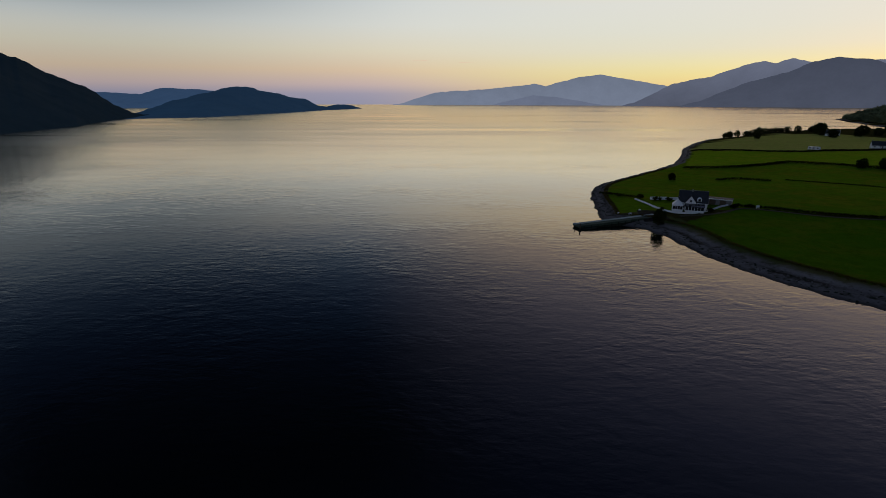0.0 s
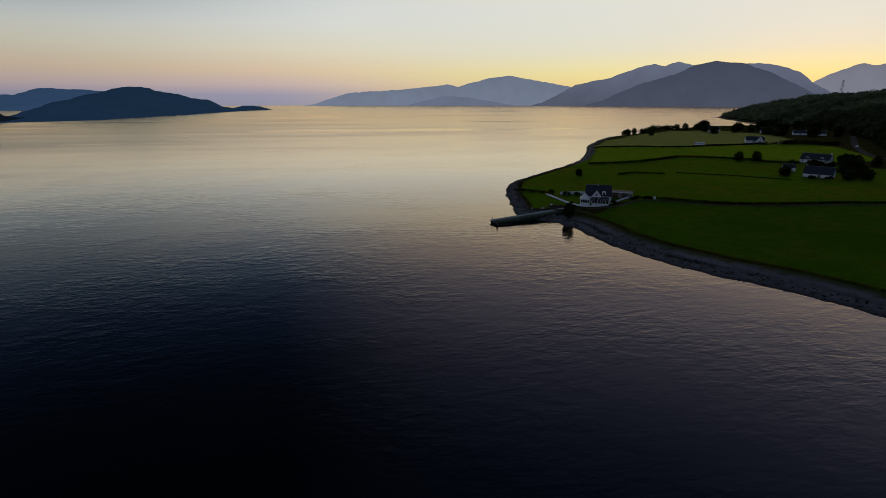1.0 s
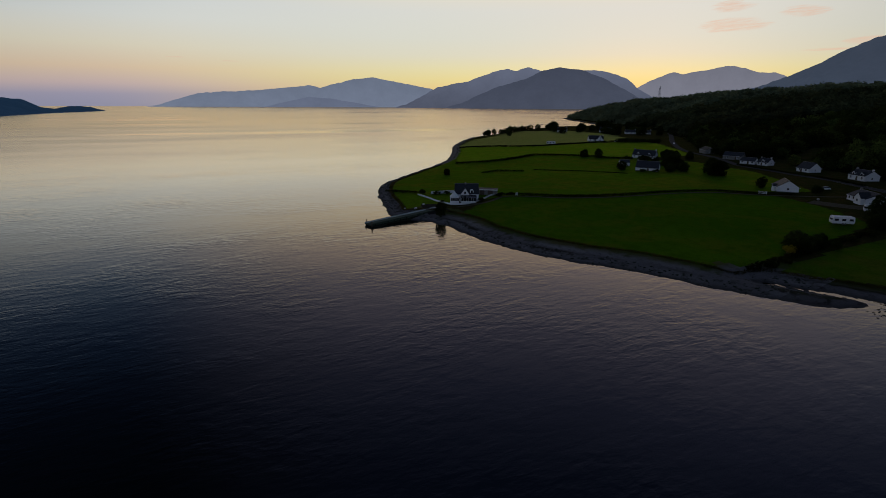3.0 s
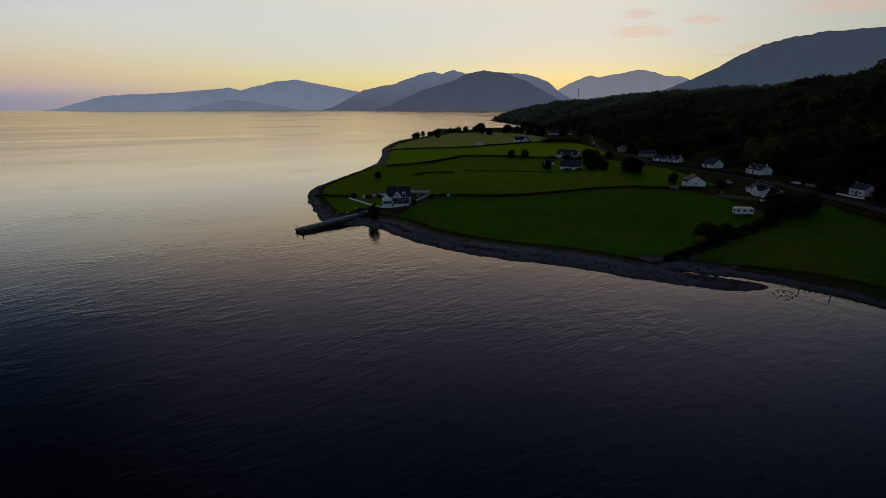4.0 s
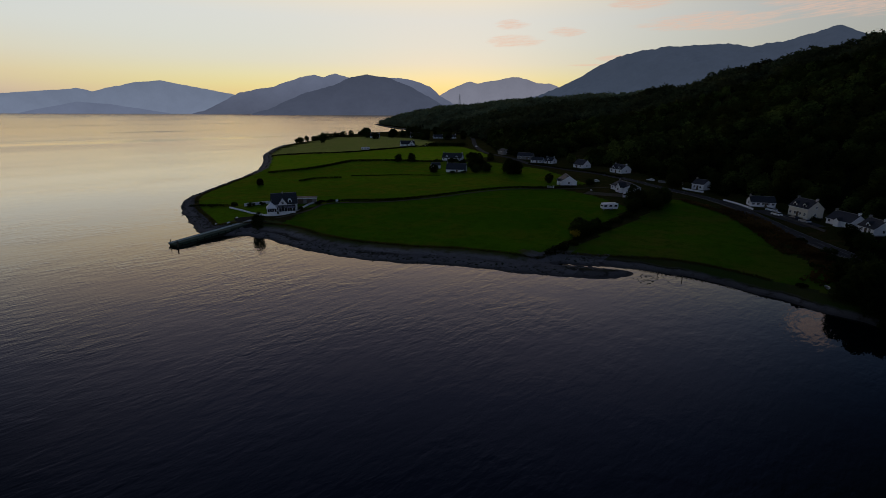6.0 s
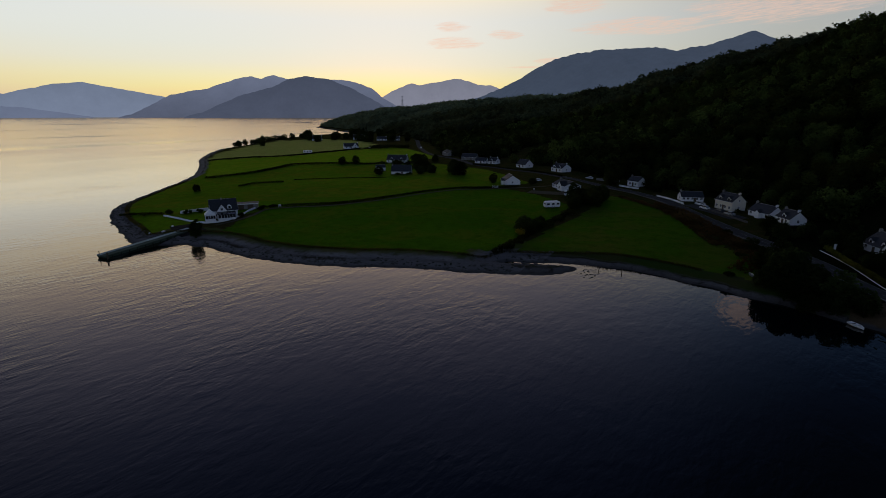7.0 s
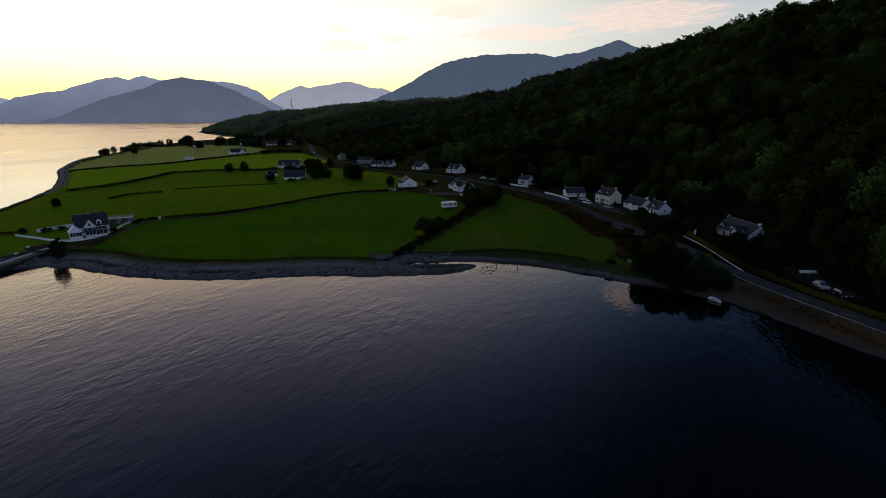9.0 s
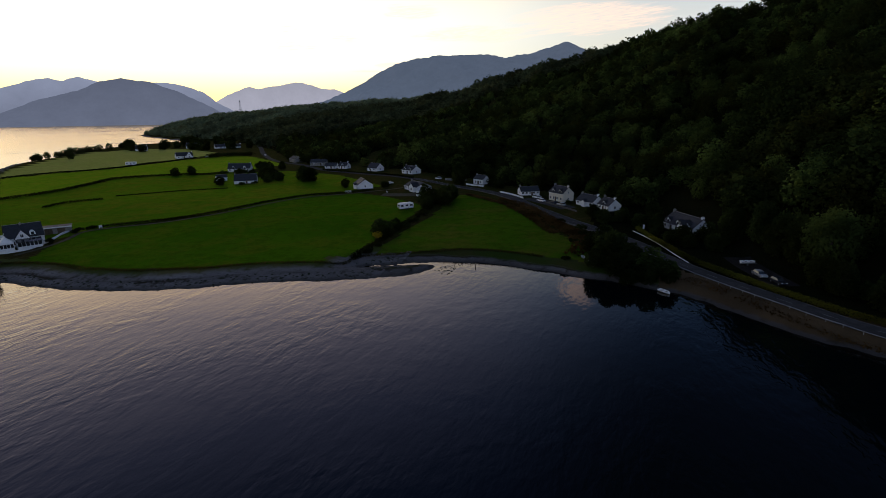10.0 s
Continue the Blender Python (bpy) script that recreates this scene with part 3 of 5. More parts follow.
# ---- far hills round the loch ----
def range_of_hills(name, label, mat, crest, far, foot, rough, deep=500.0):
    """A range seen across the water. crest: azimuth and angle above the eye's level along its top, at the distance far; foot: distance of its shore."""
    crest = np.array(crest, float)
    a = np.linspace(crest[0, 0], crest[-1, 0], int((crest[-1, 0] - crest[0, 0]) * 9) + 2)
    tilt = np.interp(a, crest[:, 0], crest[:, 1])
    soft = np.convolve(np.pad(tilt, 2, "edge"), [0.1, 0.2, 0.4, 0.2, 0.1], "valid")
    reach = np.interp(a, np.linspace(a[0], a[-1], len(far)), far)
    near = np.interp(a, np.linspace(a[0], a[-1], len(foot)), foot)
    top = EYE + reach * np.tan(np.radians(soft)) + rough * 0.12 * wave(a, 0 * a, 0.35) + rough * 0.05 * wave(a, 0 * a, 0.13)
    steps = np.linspace(0, 1, 22)
    rows = []
    for s in steps:
        r = near + (reach - near) * s
        x, y = r * np.sin(np.radians(a)), r * np.cos(np.radians(a))
        gully = rough * (wave(x, y, 95, 0.5) + 0.6 * np.abs(wave(x, y, 40, 1.3))) * np.sin(np.pi * s) * 0.8
        rows.append(np.column_stack([x, y, np.maximum(top, 2) * s ** 0.85 + gully * np.clip(top / 150, 0.1, 1) - 0.6 * (s == 0)]))
    for s in (0.5, 1.0):
        r = reach + deep * s
        rows.append(np.column_stack([r * np.sin(np.radians(a)), r * np.cos(np.radians(a)), np.maximum(top, 2) * (1 - s) - 1.0]))
    v = np.stack(rows).reshape(-1, 3)
    return tagged(surface(name, v, sheet(len(a), len(rows)), [mat]), label, "hill", kind="structure")


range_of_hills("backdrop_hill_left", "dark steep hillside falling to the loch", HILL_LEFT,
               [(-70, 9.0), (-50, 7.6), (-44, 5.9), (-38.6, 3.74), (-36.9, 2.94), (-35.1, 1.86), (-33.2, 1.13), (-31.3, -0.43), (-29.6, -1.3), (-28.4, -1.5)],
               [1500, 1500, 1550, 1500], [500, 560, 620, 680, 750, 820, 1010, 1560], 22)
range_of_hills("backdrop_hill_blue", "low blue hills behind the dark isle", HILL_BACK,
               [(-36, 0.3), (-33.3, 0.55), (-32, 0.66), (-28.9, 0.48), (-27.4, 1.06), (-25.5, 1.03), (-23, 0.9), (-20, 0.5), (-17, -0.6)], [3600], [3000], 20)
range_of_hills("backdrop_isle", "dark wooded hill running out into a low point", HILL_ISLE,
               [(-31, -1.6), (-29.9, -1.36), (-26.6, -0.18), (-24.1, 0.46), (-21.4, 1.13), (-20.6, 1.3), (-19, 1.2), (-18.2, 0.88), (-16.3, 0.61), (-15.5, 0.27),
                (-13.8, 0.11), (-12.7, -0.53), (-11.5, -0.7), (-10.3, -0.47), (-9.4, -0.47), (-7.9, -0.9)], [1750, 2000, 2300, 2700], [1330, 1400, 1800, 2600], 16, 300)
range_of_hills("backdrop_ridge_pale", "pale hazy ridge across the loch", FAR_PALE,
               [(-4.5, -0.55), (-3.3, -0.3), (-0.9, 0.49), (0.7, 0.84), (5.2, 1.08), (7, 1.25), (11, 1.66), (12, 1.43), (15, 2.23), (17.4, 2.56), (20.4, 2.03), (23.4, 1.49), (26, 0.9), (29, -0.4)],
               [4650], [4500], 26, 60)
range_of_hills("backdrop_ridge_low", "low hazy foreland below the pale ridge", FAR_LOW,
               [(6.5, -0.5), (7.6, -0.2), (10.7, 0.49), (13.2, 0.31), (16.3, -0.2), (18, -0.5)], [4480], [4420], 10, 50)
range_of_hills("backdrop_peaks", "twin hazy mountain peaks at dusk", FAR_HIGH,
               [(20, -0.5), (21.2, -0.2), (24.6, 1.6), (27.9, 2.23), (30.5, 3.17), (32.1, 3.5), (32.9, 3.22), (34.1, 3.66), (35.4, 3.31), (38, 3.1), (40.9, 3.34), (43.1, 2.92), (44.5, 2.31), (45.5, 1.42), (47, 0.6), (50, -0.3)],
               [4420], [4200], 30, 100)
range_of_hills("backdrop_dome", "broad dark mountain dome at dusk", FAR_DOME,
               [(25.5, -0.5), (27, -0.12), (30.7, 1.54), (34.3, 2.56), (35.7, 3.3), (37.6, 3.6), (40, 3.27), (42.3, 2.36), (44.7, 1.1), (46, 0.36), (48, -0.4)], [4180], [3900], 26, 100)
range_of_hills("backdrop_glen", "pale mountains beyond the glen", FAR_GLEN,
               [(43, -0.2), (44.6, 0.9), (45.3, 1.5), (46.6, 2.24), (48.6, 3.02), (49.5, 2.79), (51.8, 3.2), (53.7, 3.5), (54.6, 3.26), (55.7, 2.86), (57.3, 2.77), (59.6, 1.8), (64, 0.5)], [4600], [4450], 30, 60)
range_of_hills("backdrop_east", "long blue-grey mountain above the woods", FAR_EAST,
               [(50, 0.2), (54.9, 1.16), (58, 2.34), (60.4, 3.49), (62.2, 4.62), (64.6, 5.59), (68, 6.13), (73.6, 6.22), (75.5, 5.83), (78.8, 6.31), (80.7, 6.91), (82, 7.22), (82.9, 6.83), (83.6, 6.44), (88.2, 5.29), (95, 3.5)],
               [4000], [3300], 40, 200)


# ---- foliage ----
def sprays(rng, centres, spread_of, per, size, lift=0.25):
    """Small leaf sprays, four corners each, round the given centres."""
    c = np.repeat(centres, per, 0)
    s = np.repeat(np.broadcast_to(spread_of, len(centres)), per)[:, None]
    d = rng.normal(size=c.shape)
    d /= np.linalg.norm(d, axis=1)[:, None]
    at = c + d * s * (0.55 + 0.45 * rng.random((len(c), 1)))
    n = d + 0.7 * rng.normal(size=c.shape) + (0, 0, lift)
    n /= np.linalg.norm(n, axis=1)[:, None]
    a = np.cross(n, rng.normal(size=c.shape))
    a /= np.linalg.norm(a, axis=1)[:, None]
    b = np.cross(n, a)
    k = size * (0.6 + 0.8 * rng.random((len(c), 1)))
    bend = 0.25 * k * n
    return np.stack([at - a * k - bend, at - b * k * 0.7, at + a * k - bend, at + b * k * 0.7], 1)


def crown_of(seed, clumps, per, size, tall=1.0):
    """A crown about 1 m high and wide, standing on its foot, of uneven clumps."""
    rng = np.random.default_rng(seed)
    n = np.arange(clumps) + 0.5
    up, turn = 1 - 1.75 * n / clumps, np.pi * (1 + 5 ** 0.5) * n
    lean = rng.normal(size=2) * 0.07
    r = np.sqrt(np.maximum(1 - up ** 2, 0)) * (0.24 + 0.12 * rng.random(clumps))
    c = np.column_stack([r * np.cos(turn), r * np.sin(turn), 0.47 + 0.41 * up * (0.8 + 0.4 * rng.random(clumps))])
    c[:, :2] += lean * c[:, 2:]
    c[:, 2] *= tall
    core = np.column_stack([rng.normal(size=(clumps // 3, 2)) * 0.10, 0.25 + 0.45 * rng.random(clumps // 3)])
    c = np.vstack([c, core])
    return sprays(rng, c, 0.10 + 0.05 * rng.random(len(c)), per, size)


def trunk_of(seed, limbs=5):
    rng = random.Random(seed)
    f = Form()
    f.tube([(0, 0, -0.03), (0.006, 0.004, 0.2), (-0.008, 0.01, 0.45), (0.01, 0, 0.8)], [0.036, 0.026, 0.018, 0.005], 7)
    for k in range(limbs):
        t, z = 6.283 * k / limbs + rng.random(), 0.24 + 0.3 * rng.random()
        reach = 0.16 + 0.12 * rng.random()
        f.tube([(0, 0, z), (reach * 0.5 * math.cos(t), reach * 0.5 * math.sin(t), z + 0.10), (reach * math.cos(t), reach * math.sin(t), z + 0.25)], [0.013, 0.009, 0.003], 5)
    return f


CROWNS = [crown_of(40 + k, 40, 26, 0.046, 1.0 + 0.12 * (k % 3)) for k in range(5)]
FINE_CROWNS = [crown_of(60 + k, 80, 40, 0.026, 1.0 + 0.1 * k) for k in range(3)]
TRUNKS = [trunk_of(70 + k).mesh("trunk", BARK, True) for k in range(3)]
crown_meshes = {}


def crown_mesh(kind, mat):
    if (kind, mat.name) not in crown_meshes:
        v = (CROWNS + FINE_CROWNS)[kind].reshape(-1, 3)
        me = bpy.data.meshes.new("crown")
        me.from_pydata(v.tolist(), [], np.arange(len(v)).reshape(-1, 4).tolist())
        me.materials.append(mat)
        crown_meshes[kind, mat.name] = me
    return crown_meshes[kind, mat.name]


def tree(x, y, tall, wide, kind, mat=None, label="dark broadleaf tree standing in the pasture", name="tree", category="tree", group=""):
    at = pose(x, y, ground_z(x, y) - 0.05 - 0.13 * tall, 0, 0, (x * 37 + y * 91) % 360) @ Matrix.Diagonal((wide, wide, tall, 1))
    t = thing(name, label, category, at, group)
    part("trunk", TRUNKS[kind % 3], None, t)
    part("crown", crown_mesh(kind, mat or LEAF_DARK), None, t)
    return t


def hedge(line, tall, wide, mat, label, per=9, size=0.22, name="hedge", gaps=0.0, seed=3, ragged=1.0):
    """A leafy run along a line on the ground: stems and a dense coat of leaf sprays."""
    rng = np.random.default_rng(seed)
    p = resample(line, 0.36 if ragged > 0.5 else 0.25)
    p = p + rng.normal(size=p.shape) * 0.12 * ragged
    n = beside(p)
    keep = wave(p[:, 0], p[:, 1], 7.0) > (-1.2 + gaps)
    p, n = p[keep], n[keep]
    swell = 1 + ragged * (0.18 * wave(p[:, 0], p[:, 1], 6.0) + 0.08 * wave(p[:, 0], p[:, 1], 1.3))
    z = land(p[:, 0], p[:, 1])
    rows = []
    for across, up in ((-0.3, 0.35), (0.3, 0.35), (-0.18, 0.75), (0.18, 0.75)):
        q = p + n * (across + 0.12 * ragged * rng.normal(size=(len(p), 1))) * wide
        rows.append(np.column_stack([q, z + up * tall * swell]))
    rows = [r + rng.normal(size=r.shape) * (0.14 * ragged, 0.14 * ragged, 0.06 * tall * ragged) for r in rows]
    per = max(3, int(per * (0.7 if ragged > 0.5 else 0.5)))
    v = sprays(rng, np.vstack(rows), np.tile(np.maximum(0.30 * min(wide, tall), 0.36 * ragged) * swell, 4), per, size).reshape(-1, 3)
    run = thing(name, label, "hedge", pose(float(p[0, 0]), float(p[0, 1]), float(z[0])))
    leafy = surface("foliage", v - (*p[0], z[0]), np.arange(len(v)).reshape(-1, 4), [mat], smooth=False)
    leafy.parent = run
    stems = Form()
    for q, zz, s in list(zip(p, z, swell))[::3]:
        x0, y0, z0 = q[0] - p[0, 0], q[1] - p[0, 1], zz - z[0]
        stems.tube([(x0, y0, z0 - 0.1), (x0 + 0.05, y0 + 0.03, z0 + 0.3 * tall * s)], [0.025, 0.015], 4)
    tagged(part("stems", stems, BARK, run), kind="stuff")
    return run


def scrub(x, y, wide, tall, mat, label, seed=1, name="bush", size=0.2):
    """One rounded bush of leaf sprays on short stems."""
    rng = np.random.default_rng(seed + int(x * 7 + y * 13) % 1000)
    k = 16
    a, r = rng.random(k) * 6.283, np.sqrt(rng.random(k)) * 0.38 * wide
    c = np.column_stack([r * np.cos(a), r * np.sin(a), tall * (0.30 + 0.42 * rng.random(k) * (1 - (r / (0.5 * wide)) ** 2))])
    v = sprays(rng, c, 0.26 * min(wide, tall), 34, size).reshape(-1, 3)
    v[:, 2] = np.maximum(v[:, 2], 0.02)
    b = thing(name, label, "bush", pose(x, y, ground_z(x, y) - 0.03))
    s = surface("foliage", v, np.arange(len(v)).reshape(-1, 4), [mat], smooth=False)
    s.parent = b
    f = Form()
    for p in c[:5]:
        f.tube([(p[0] * 0.2, p[1] * 0.2, 0), (p[0] * 0.7, p[1] * 0.7, p[2] * 0.8)], [0.05, 0.025], 5)
    tagged(part("stems", f, BARK, b), kind="stuff")
    return b


# ---- the wooded hill ----
def plant(name, label, spots, tall, templates, mat, seed, stems=False):
    rng = np.random.default_rng(seed)
    kind = rng.integers(0, len(templates), len(spots))
    turn = rng.random(len(spots)) * 6.283
    wide = tall * (0.95 + 0.5 * rng.random(len(spots)))
    z = land(spots[:, 0], spots[:, 1])
    out = []
    for k, t in enumerate(templates):
        m = kind == k
        c, s = np.cos(turn[m])[:, None, None], np.sin(turn[m])[:, None, None]
        w = wide[m][:, None, None]
        x, y, h = t[None, ..., 0], t[None, ..., 1], t[None, ..., 2]
        out.append(np.stack([(c * x - s * y) * w + spots[m, 0][:, None, None], (s * x + c * y) * w + spots[m, 1][:, None, None],
                             h * tall[m][:, None, None] + z[m][:, None, None] - 0.1 * tall[m][:, None, None]], -1).reshape(-1, 3))
    if stems:
        a = np.array([0, 2.1, 4.2])
        foot = np.stack([np.cos(a) * 0.02, np.sin(a) * 0.02], 1)
        for i in range(3):
            p, q = foot[i], foot[(i + 1) % 3]
            quad = np.array([(*p, -0.02), (*q, -0.02), (*(q * 0.4), 0.6), (*(p * 0.4), 0.6)])
            out.append((quad[None] * tall[:, None, None] + np.column_stack([spots, z])[:, None]).reshape(-1, 3))
    v = np.concatenate(out)
    ob = surface(name, v, np.arange(len(v)).reshape(-1, 4), [mat], smooth=False)
    return tagged(ob, label, "woodland", kind="stuff")


rng = np.random.default_rng(11)


def grid_spots(x0, x1, y0, y1, step):
    x, y = np.meshgrid(np.arange(x0, x1, step), np.arange(y0, y1, step))
    return np.column_stack([x.ravel(), y.ravel()]) + rng.uniform(-0.42, 0.42, (x.size, 2)) * step


def woods(spots, near):
    a, r = np.degrees(np.arctan2(spots[:, 0], spots[:, 1])), np.hypot(spots[:, 0], spots[:, 1])
    foot, crest = np.interp(a, HILL[:, 0], HILL[:, 1]), np.interp(a, HILL[:, 0], HILL[:, 2])
    ok = (a > 38.4) & (a < 120) & (r > foot + 3) & (r < crest + 50) & (shore_distance(spots[:, 0], spots[:, 1]) > 14)
    ok &= (r < 620) if near else (r >= 620)
    for x, y, w, h in CLEARINGS:
        ok &= ((spots[:, 0] - x) / w) ** 2 + ((spots[:, 1] - y) / h) ** 2 > 1
    return spots[ok & (wave(spots[:, 0], spots[:, 1], 26, 0.7) > -0.80)]


near_woods, far_woods = woods(grid_spots(100, 640, -260, 520, 8.0), True), woods(grid_spots(120, 1350, -420, 1300, 9.5), False)
big = lambda n, lo, hi: lo + (hi - lo) * rng.random(n) ** 1.4
WOOD_NEAR = [crown_of(10 + k, 22, 10, 0.058, 0.92 + 0.1 * (k % 3)) for k in range(6)]
WOOD_FAR = [crown_of(30 + k, 13, 4, 0.105, 0.95 + 0.1 * (k % 2)) for k in range(4)]
grown = 1 + 0.6 * np.clip((np.degrees(np.arctan2(near_woods[:, 0], near_woods[:, 1])) - 88) / 14, 0, 1) * np.clip((300 - np.hypot(*near_woods.T)) / 60, 0, 1)
dark = rng.random(len(near_woods)) + 0.25 * wave(near_woods[:, 0], near_woods[:, 1], 40) < 0.62
bottom = np.hypot(*near_woods.T) < 330
height_of = grown * np.where(dark, big(len(near_woods), 6.5, 12.0), big(len(near_woods), 6.0, 11.0))
WOOD_FOOT = [crown_of(80 + k, 34, 20, 0.036, 0.92 + 0.1 * (k % 3)) for k in range(6)]
for rows, templates, seed in ((bottom, WOOD_FOOT, 5), (~bottom, WOOD_NEAR, 15)):
    plant("woodland", "dark mixed woodland covering the hillside", near_woods[rows & dark], height_of[rows & dark], templates, LEAF_DARK, seed, True)
    plant("woodland", "lighter birches and hazels among the hillside woods", near_woods[rows & ~dark], height_of[rows & ~dark], templates, LEAF_MID, seed + 1, True)
beyond = np.hypot(*far_woods.T) > 1000
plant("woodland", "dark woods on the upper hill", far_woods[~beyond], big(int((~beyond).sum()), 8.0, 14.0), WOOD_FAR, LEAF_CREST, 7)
plant("woodland", "distant woods along the headland crest, greyed by painted haze", far_woods[beyond], big(int(beyond.sum()), 8.0, 14.0), WOOD_FAR, LEAF_HAZED, 8)


# ---- roads, tracks and field edges ----
ROAD = [(560, 490), (505, 437), (425, 365), (366, 306), (345, 277), (328, 243), (300, 205), (289, 172), (281, 141), (268, 112), (256, 91), (247, 73), (234, 57.4), (217, 44.2), (201.7, 32.2),
        (186.8, 19.6), (172.2, 6.2), (161, -3), (151, -8.6), (139.3, -17.0), (130.5, -24.3), (123.5, -30.6), (117.8, -36), (112.5, -40.9), (107, -48), (99.5, -60.5), (88.5, -86), (70, -140)]
tagged(ribbon("road", ROAD, 5.0, [ASPHALT], 0.10), "grey asphalt road between the houses and the shore", "road", kind="structure")
NEAR_ROAD = ROAD[8:26]
for shift in (-2.4, 2.4):
    tagged(ribbon("road_marking", NEAR_ROAD, 0.13, [WORN_PAINT], 0.125, across=2, shift=shift), "white painted edge line along the road", "road marking", kind="structure")
centre = resample(NEAR_ROAD, 1.0)
dashes = Form()
for k in range(0, len(centre) - 4, 9):
    (ax, ay), (bx, by) = centre[k], centre[k + 3]
    nx, ny = (by - ay), -(bx - ax)
    s = 0.07 / math.hypot(nx, ny)
    dashes.add([(x + e * s * nx, y + e * s * ny, ground_z(x, y) + 0.13) for x, y, e in ((ax, ay, -1), (ax, ay, 1), (bx, by, 1), (bx, by, -1))], [(0, 1, 2, 3)])
tagged(new("road_marking", dashes.mesh("road_marking", WORN_PAINT)), "white broken centre line on the road", "road marking", kind="structure")
TRACK = [(88, 174), (97, 175), (106, 178), (115, 183), (124, 179), (139, 168), (160, 159), (189, 153), (205, 146), (217, 134), (237, 119), (254, 110)]
tagged(ribbon("track", TRACK, 1.7, [EARTH], 0.07, across=4), "worn earth track between the pastures", "track", kind="structure")
tagged(ribbon("pavement", ROAD[10:17], 0.9, [GRAVEL], 0.08, across=3, shift=-3.1), "pale worn footway along the seaward edge of the road", "pavement", kind="structure")
tagged(ribbon("yard", [(219, 117), (221, 108), (226, 98), (232, 92)], 8, [EARTH], 0.06), "gravel yard beside the bungalow", "yard", kind="structure")
tagged(ribbon("pavement", [(78, 169), (79, 177), (81, 184)], 9, [DARK_GRAVEL], 0.06), "gravel apron at the head of the pier", "pavement", kind="structure")
tagged(ribbon("pavement", [(230, 45.5), (223.5, 38), (217.5, 31), (211, 24.5)], 8, [ASPHALT], 0.08), "asphalt forecourt before the roadside houses", "pavement", kind="structure")
tagged(ribbon("pavement", [(154, -29), (147, -30.5), (138, -33.5), (131, -36)], 7, [DARK_GRAVEL], 0.06), "gravel car park behind the hedge", "pavement", kind="structure")

hedge([(118, 186), (126, 182), (141, 171), (161, 162), (190, 156), (207, 149), (219, 137), (228, 129)], 0.85, 1.1, LEAF_ROW, "low dark hedge along the earth track", 14, 0.16)
hedge([(152, 304), (182, 304), (206, 312), (228, 321), (240, 314), (249, 306), (260, 279), (270, 264)], 1.5, 1.6, LEAF_ROW, "dark hedge between two pastures", 10, 0.22)
hedge([(144, 253), (156, 255), (168, 247)], 1.0, 1.6, LEAF_ROW, "short dark bank of scrub in the pasture", 5, 0.24)
hedge([(176, 251), (194, 233), (212, 209)], 0.3, 0.5, LEAF_ROW, "low broken line of rushes in the pasture", 3, 0.2, "rushes", 0.5)
hedge([(214, 420), (248, 411), (279, 392), (316, 393), (364, 392)], 1.1, 1.5, LEAF_ROW, "thin dark hedge before the hay field", 7, 0.3)
hedge([(76, 228), (81, 216), (86, 209)], 0.9, 0.9, LEAF_ROW, "low dark hedge running down to the beach", 6, 0.2)
hedge([(122, 76), (130, 76), (138, 76), (150, 77), (164, 79), (180, 80), (196, 83), (214, 89)], 1.1, 2.6, LEAF_ROW, "rough bramble hedge between two fields", 8, 0.22, gaps=0.3)
hedge([(181, -2.5), (169, -7), (158, -11.8), (148, -16.2), (140, -21.5), (133, -27), (127, -31.8), (122, -36.4), (118, -40.2), (114.5, -44), (109, -52), (100, -68)], 1.5, 1.5, LEAF_HEDGE, "yellow-green clipped hedge along the road", 16, 0.14, ragged=0.2)
hedge([(365, 379), (384, 372), (403, 360)], 3.8, 7.0, LEAF_DARK, "tall dark shelter hedge near the houses", 8, 0.45)
hedge([(300, 207), (292, 176), (284, 145), (276, 126)], 1.1, 1.1, LEAF_ROW, "dark verge hedge along the road", 5, 0.24)
hedge([(236, 40), (229, 32), (222, 25)], 1.2, 1.2, LEAF_DARK, "garden hedge before the roadside houses", 8, 0.2)

hedge([(231, 76), (222, 64), (213, 53), (202, 45), (192, 38), (180, 31), (168, 24)], 0.8, 3.4, LEAF_BRACKEN, "rusty bracken on the bank below the road", 9, 0.22, "bracken", 0.2)
hedge([(224, 58), (212, 44), (198, 34), (184, 25), (172, 17)], 0.9, 4.0, LEAF_BRACKEN, "rusty bracken on the bank below the road", 7, 0.24, "bracken", 0.7, 5)
hedge([(214, 50), (200, 39.5), (186, 29), (170, 17.5), (158, 11)], 0.7, 6.0, LEAF_BRACKEN, "rusty bracken spreading over the bank below the road", 8, 0.24, "bracken", 0.25, 12)
hedge([(176, 23), (164, 15), (152, 13), (144, 15)], 0.7, 7.0, LEAF_BRACKEN, "rusty bracken spreading over the bank below the road", 8, 0.24, "bracken", 0.2, 14)
hedge([(131, -14.5), (124.5, -21.8), (118.5, -27.3), (112.5, -33), (107, -38.6), (101, -48.5)], 0.3, 5.0, LEAF_BRACKEN, "rusty bracken on the bank above the water", 6, 0.16, "bracken", 0.75, 8)
